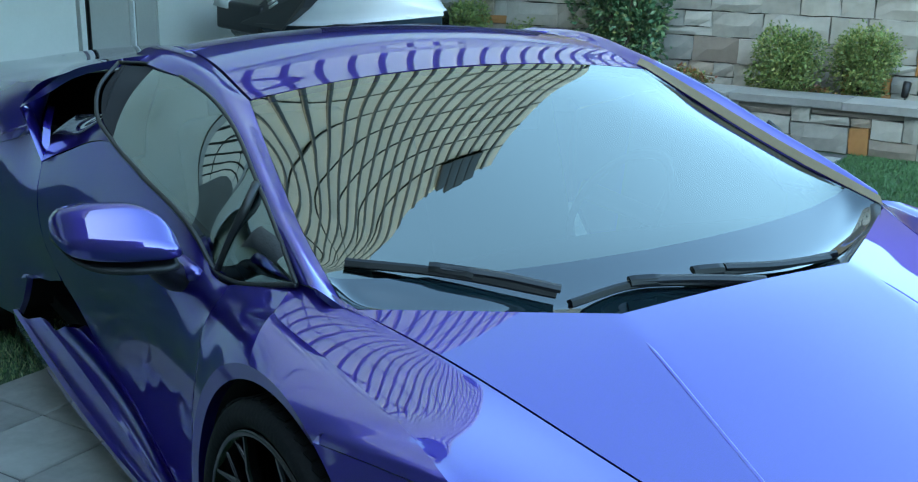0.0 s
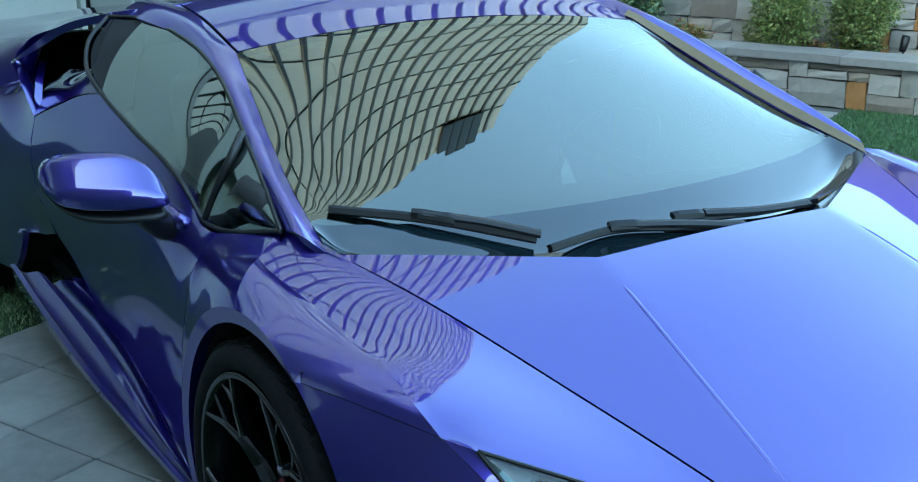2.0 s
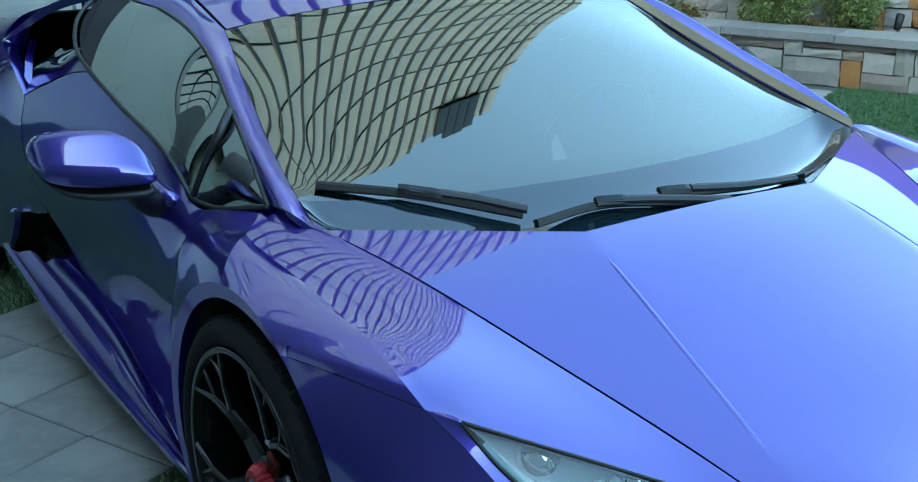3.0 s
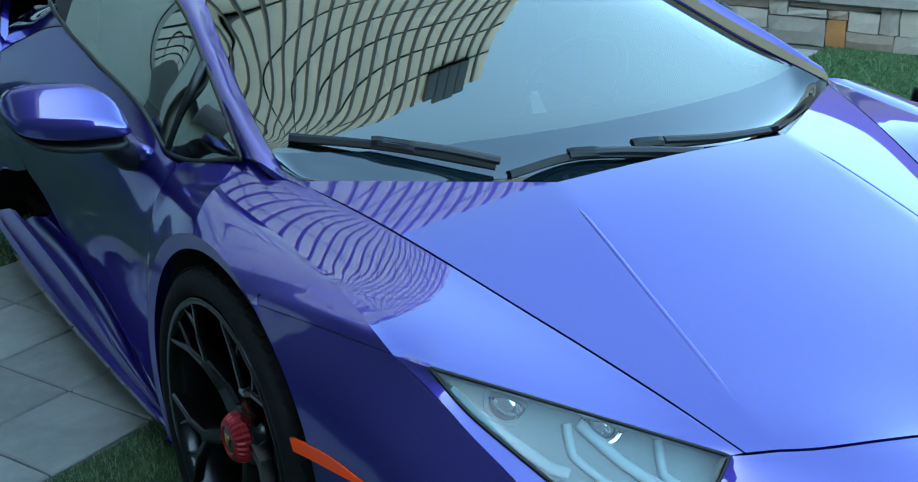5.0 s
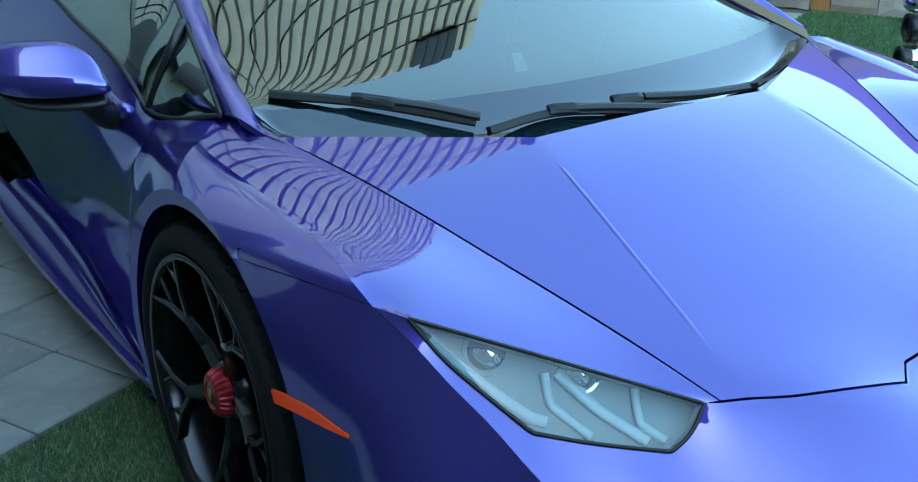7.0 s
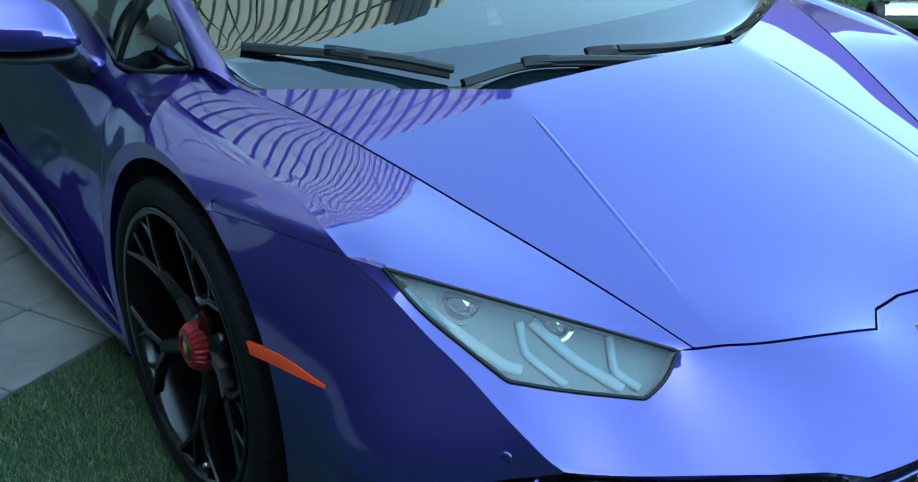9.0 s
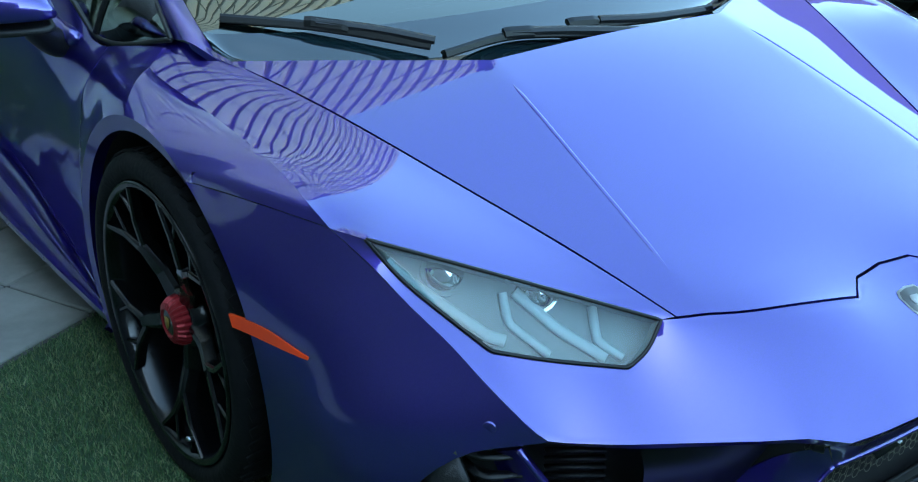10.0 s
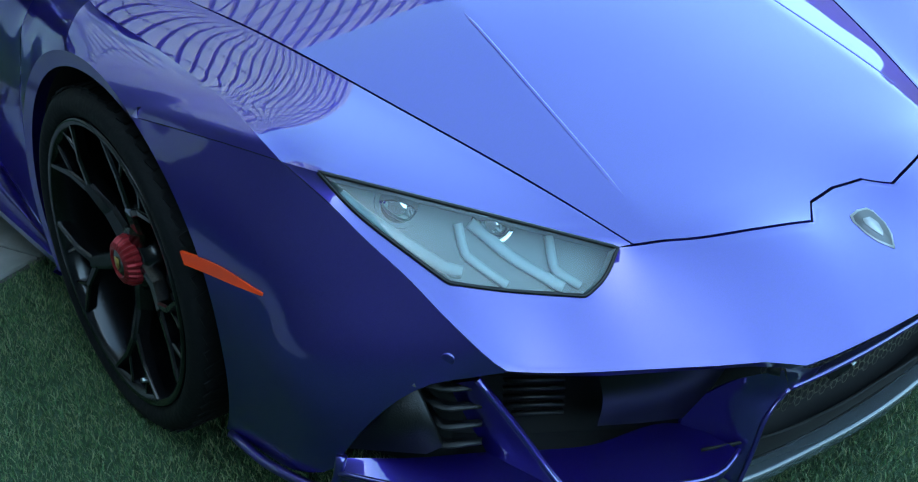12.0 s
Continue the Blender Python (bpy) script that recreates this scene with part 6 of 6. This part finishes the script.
bm = bmesh.new()
ribbon(bm, hull_rows([(-1.35, 0.50, 0.42, 0.70), (-0.6, 0.55, 0.40, 0.72), (0.3, 0.54, 0.40, 0.76), (1.0, 0.38, 0.46, 0.84), (1.42, 0.05, 0.70, 0.90)]))
part("hull", bm, JET_DARK, jet, "dark lower hull")
bm = bmesh.new()
ribbon(bm, loft([spline([(-1.38, 0.50 * s_, 0.70), (-0.6, 0.56 * s_, 0.725), (0.3, 0.55 * s_, 0.765), (1.0, 0.39 * s_, 0.845), (1.43, 0.04 * s_, 0.905)], 24) for s_ in (-1, -0.98)]
               + [spline([(-1.38, 0.40 * s_, 0.76), (-0.6, 0.42 * s_, 0.86), (0.3, 0.40 * s_, 0.99), (1.0, 0.27 * s_, 1.04), (1.42, 0.03 * s_, 0.94)], 24) for s_ in (-1, 1)]
               + [spline([(-1.38, 0.50 * s_, 0.70), (-0.6, 0.56 * s_, 0.725), (0.3, 0.55 * s_, 0.765), (1.0, 0.39 * s_, 0.845), (1.43, 0.04 * s_, 0.905)], 24) for s_ in (0.98, 1)], 5))
part("deck", bm, WHITE, jet, "white upper deck")
bm = bmesh.new()
box(bm, (0.80, 1.06, 0.30), pose(-1.10, 0, 0.76, 0, 3, 0), 0.05, 3)
part("rear_grip_deck", bm, JET_BLACK, jet)
bm = bmesh.new()
slab(bm, [(-1.52, -0.55, 0.86), (-1.26, -0.56, 0.84), (-1.26, -0.54, 0.98), (-1.47, -0.53, 0.97)], (0, 0.10, 0))
part("rear_cover", bm, WHITE, jet)
bm = bmesh.new()
slab(bm, [(-1.05, -0.54, 0.70), (-0.30, -0.585, 0.68), (0.02, -0.56, 0.92), (0.10, -0.50, 1.10), (-0.55, -0.40, 1.10)], (0, 0.35, 0))
part("side_panel", bm, JET_BLACK, jet, smooth=False)
bm = bmesh.new()
slab(bm, [(-0.32, -0.600, 0.66), (0.55, -0.575, 0.80), (1.05, -0.42, 0.80), (1.40, -0.10, 0.84), (1.38, -0.06, 0.70), (0.90, -0.42, 0.58), (0.10, -0.60, 0.55)], (0, 0.05, 0))
part("lower_panel", bm, JET_BLACK, jet, smooth=False)
bm = bmesh.new()
box(bm, (1.15, 0.34, 0.30), pose(-0.45, 0, 1.06, 0, -7, 0), 0.09, 4)
part("seat", bm, JET_BLACK, jet)
for k in range(3):
    bm = bmesh.new()
    box(bm, (0.15, 0.012, 0.022), pose(-0.52 + 0.03 * k, -0.52 - 0.012 * k, 0.985 - 0.034 * k, 0, -25, 0))
    part("lettering_bar", bm, WHITE, jet)
bm = bmesh.new()
tube(bm, spline([(0.25, -0.36, 1.22), (0.32, -0.1, 1.20), (0.32, 0.1, 1.20), (0.25, 0.36, 1.22)], 10), 0.02, 8)
box(bm, (0.30, 0.22, 0.22), pose(0.34, 0, 1.10, 0, 25, 0), 0.05, 3)
part("handlebar", bm, JET_BLACK, jet)
trailer = tagged(empty("boat_trailer", site(-4.52, 4.60, 0.0), TURN - 12), "low galvanised trailer under the jet ski", "trailer")
for s in (-1, 1):
    bm = bmesh.new()
    box(bm, (2.0, 0.06, 0.16), pose(0, s * 0.22, 0.42), 0.008)
    part("bunk", bm, SILVER, trailer)
    bm = bmesh.new()
    lathe(bm, [(0.09, -0.06), (0.20, -0.06), (0.22, -0.03), (0.22, 0.03), (0.20, 0.06), (0.09, 0.06)], pose(-0.3, s * 0.62, 0.22), 28, closed=True)
    part("trailer_wheel", bm, RUBBER, trailer)
bm = bmesh.new()
box(bm, (0.06, 1.24, 0.06), pose(-0.3, 0, 0.30), 0.008)
part("axle", bm, SILVER, trailer)

# parked motorcycle beyond the car: chrome silencers over the rear wheel
bike = tagged(empty("motorcycle", (-0.20, 2.02, 0.0), 54), "parked black motorcycle with twin chrome silencers", "motorcycle")
for k, (z, y, off) in enumerate(((0.545, -0.02, 0.0), (0.645, 0.02, 0.03))):
    bm = bmesh.new()
    m = pose(-0.42 + off, y, z, 0, 3, -90)
    lathe(bm, [(0.001, 0.0), (0.030, 0.0), (0.034, -0.004), (0.034, -0.012), (0.047, -0.015), (0.049, 0.0), (0.049, 0.02)], m, 32)
    part("silencer_tip", bm, BLACK, bike, "black silencer end ring")
    bm = bmesh.new()
    lathe(bm, [(0.0475, 0.018), (0.048, 0.05), (0.048, 0.62), (0.040, 0.68), (0.024, 0.76), (0.022, 1.05)], m, 32)
    part("silencer", bm, CHROME, bike, "polished chrome silencer")
bm = bmesh.new()
lathe(bm, [(0.001, -0.03), (0.02, -0.028), (0.035, -0.01), (0.038, 0.01), (0.03, 0.03), (0.001, 0.036)], pose(-0.40, 0.0, 0.735, 0, 0, -90), 24)
part("indicator", bm, CHROME, bike, "round chrome indicator")
for x in (-0.02, 1.45):
    w = empty("bike_wheel", (x, 0.18, 0.31))
    w.parent = bike
    bm = bmesh.new()
    lathe(bm, [(0.20, -0.06), (0.25, -0.08), (0.295, -0.065), (0.31, 0), (0.295, 0.065), (0.25, 0.08), (0.20, 0.06)], Matrix(), 40, closed=True)
    part("tyre", bm, RUBBER, w)
    bm = bmesh.new()
    lathe(bm, [(0.03, -0.05), (0.19, -0.03), (0.20, 0.0), (0.19, 0.03), (0.03, 0.05)], Matrix(), 32, closed=True)
    part("rim", bm, GLOSS_BLACK, w)
bm = bmesh.new()
box(bm, (0.95, 0.30, 0.30), pose(0.72, 0.18, 0.55), 0.07, 3)
part("engine", bm, GLOSS_BLACK, bike)
bm = bmesh.new()
box(bm, (0.62, 0.30, 0.16), pose(0.30, 0.18, 0.78, 0, -6, 0), 0.06, 3)
part("saddle", bm, BLACK, bike)
bm = bmesh.new()
box(bm, (0.62, 0.32, 0.26), pose(0.92, 0.18, 0.90, 0, 8, 0), 0.10, 4)
part("fuel_tank", bm, GLOSS_BLACK, bike)
bm = bmesh.new()
ribbon(bm, [[Vector((-0.02 + 0.34 * math.cos(a), 0.18 + y, 0.31 + 0.34 * math.sin(a))) for a in np.linspace(0.5, 2.9, 20)] for y in (-0.10, 0.0, 0.10)])
part("mudguard", bm, GLOSS_BLACK, bike)
for s in (-1, 1):
    bm = bmesh.new()
    tube(bm, [(1.45, 0.18 + s * 0.11, 0.31), (1.12, 0.18 + s * 0.10, 1.02)], 0.022, 10)
    part("fork_leg", bm, CHROME, bike)
bm = bmesh.new()
tube(bm, spline([(0.92, -0.20, 1.10), (1.08, 0.05, 1.08), (1.08, 0.31, 1.08), (0.92, 0.56, 1.10)], 10), 0.014, 8)
part("handlebar", bm, CHROME, bike)

# pavers last: four across the strip
bm = bmesh.new()
rows = [[site(U0 - 0.01 + (4 * TILE + 0.02) * i, v, -0.001) for i in (0, 1)] for v in (-6.0, 5.46)]
ribbon(bm, rows)
strip = tagged(part("pavement", bm, SAND), "strip of square grey concrete pavers under the car", "paving", kind="structure")
bm = bmesh.new()
box(bm, (TILE - 0.007, TILE - 0.007, 0.03), None, 0.004, 1)
paver_mesh = bpy.data.meshes.new("paver")
bm.to_mesh(paver_mesh)
bm.free()
paver_mesh.materials.append(PAVER)
for j in range(-14, 20):
    for i in range(4):
        if V0 + (j + 1) * TILE < 5.47:
            ob = new("paver", paver_mesh)
            ob.parent = strip
            ob.matrix_basis = SITE @ pose(U0 + (i + 0.5) * TILE, V0 + (j + 0.5) * TILE, -0.009 + rng.uniform(-0.0012, 0.0012), rng.uniform(-0.2, 0.2), rng.uniform(-0.2, 0.2), rng.choice((0, 90, 180, 270)))
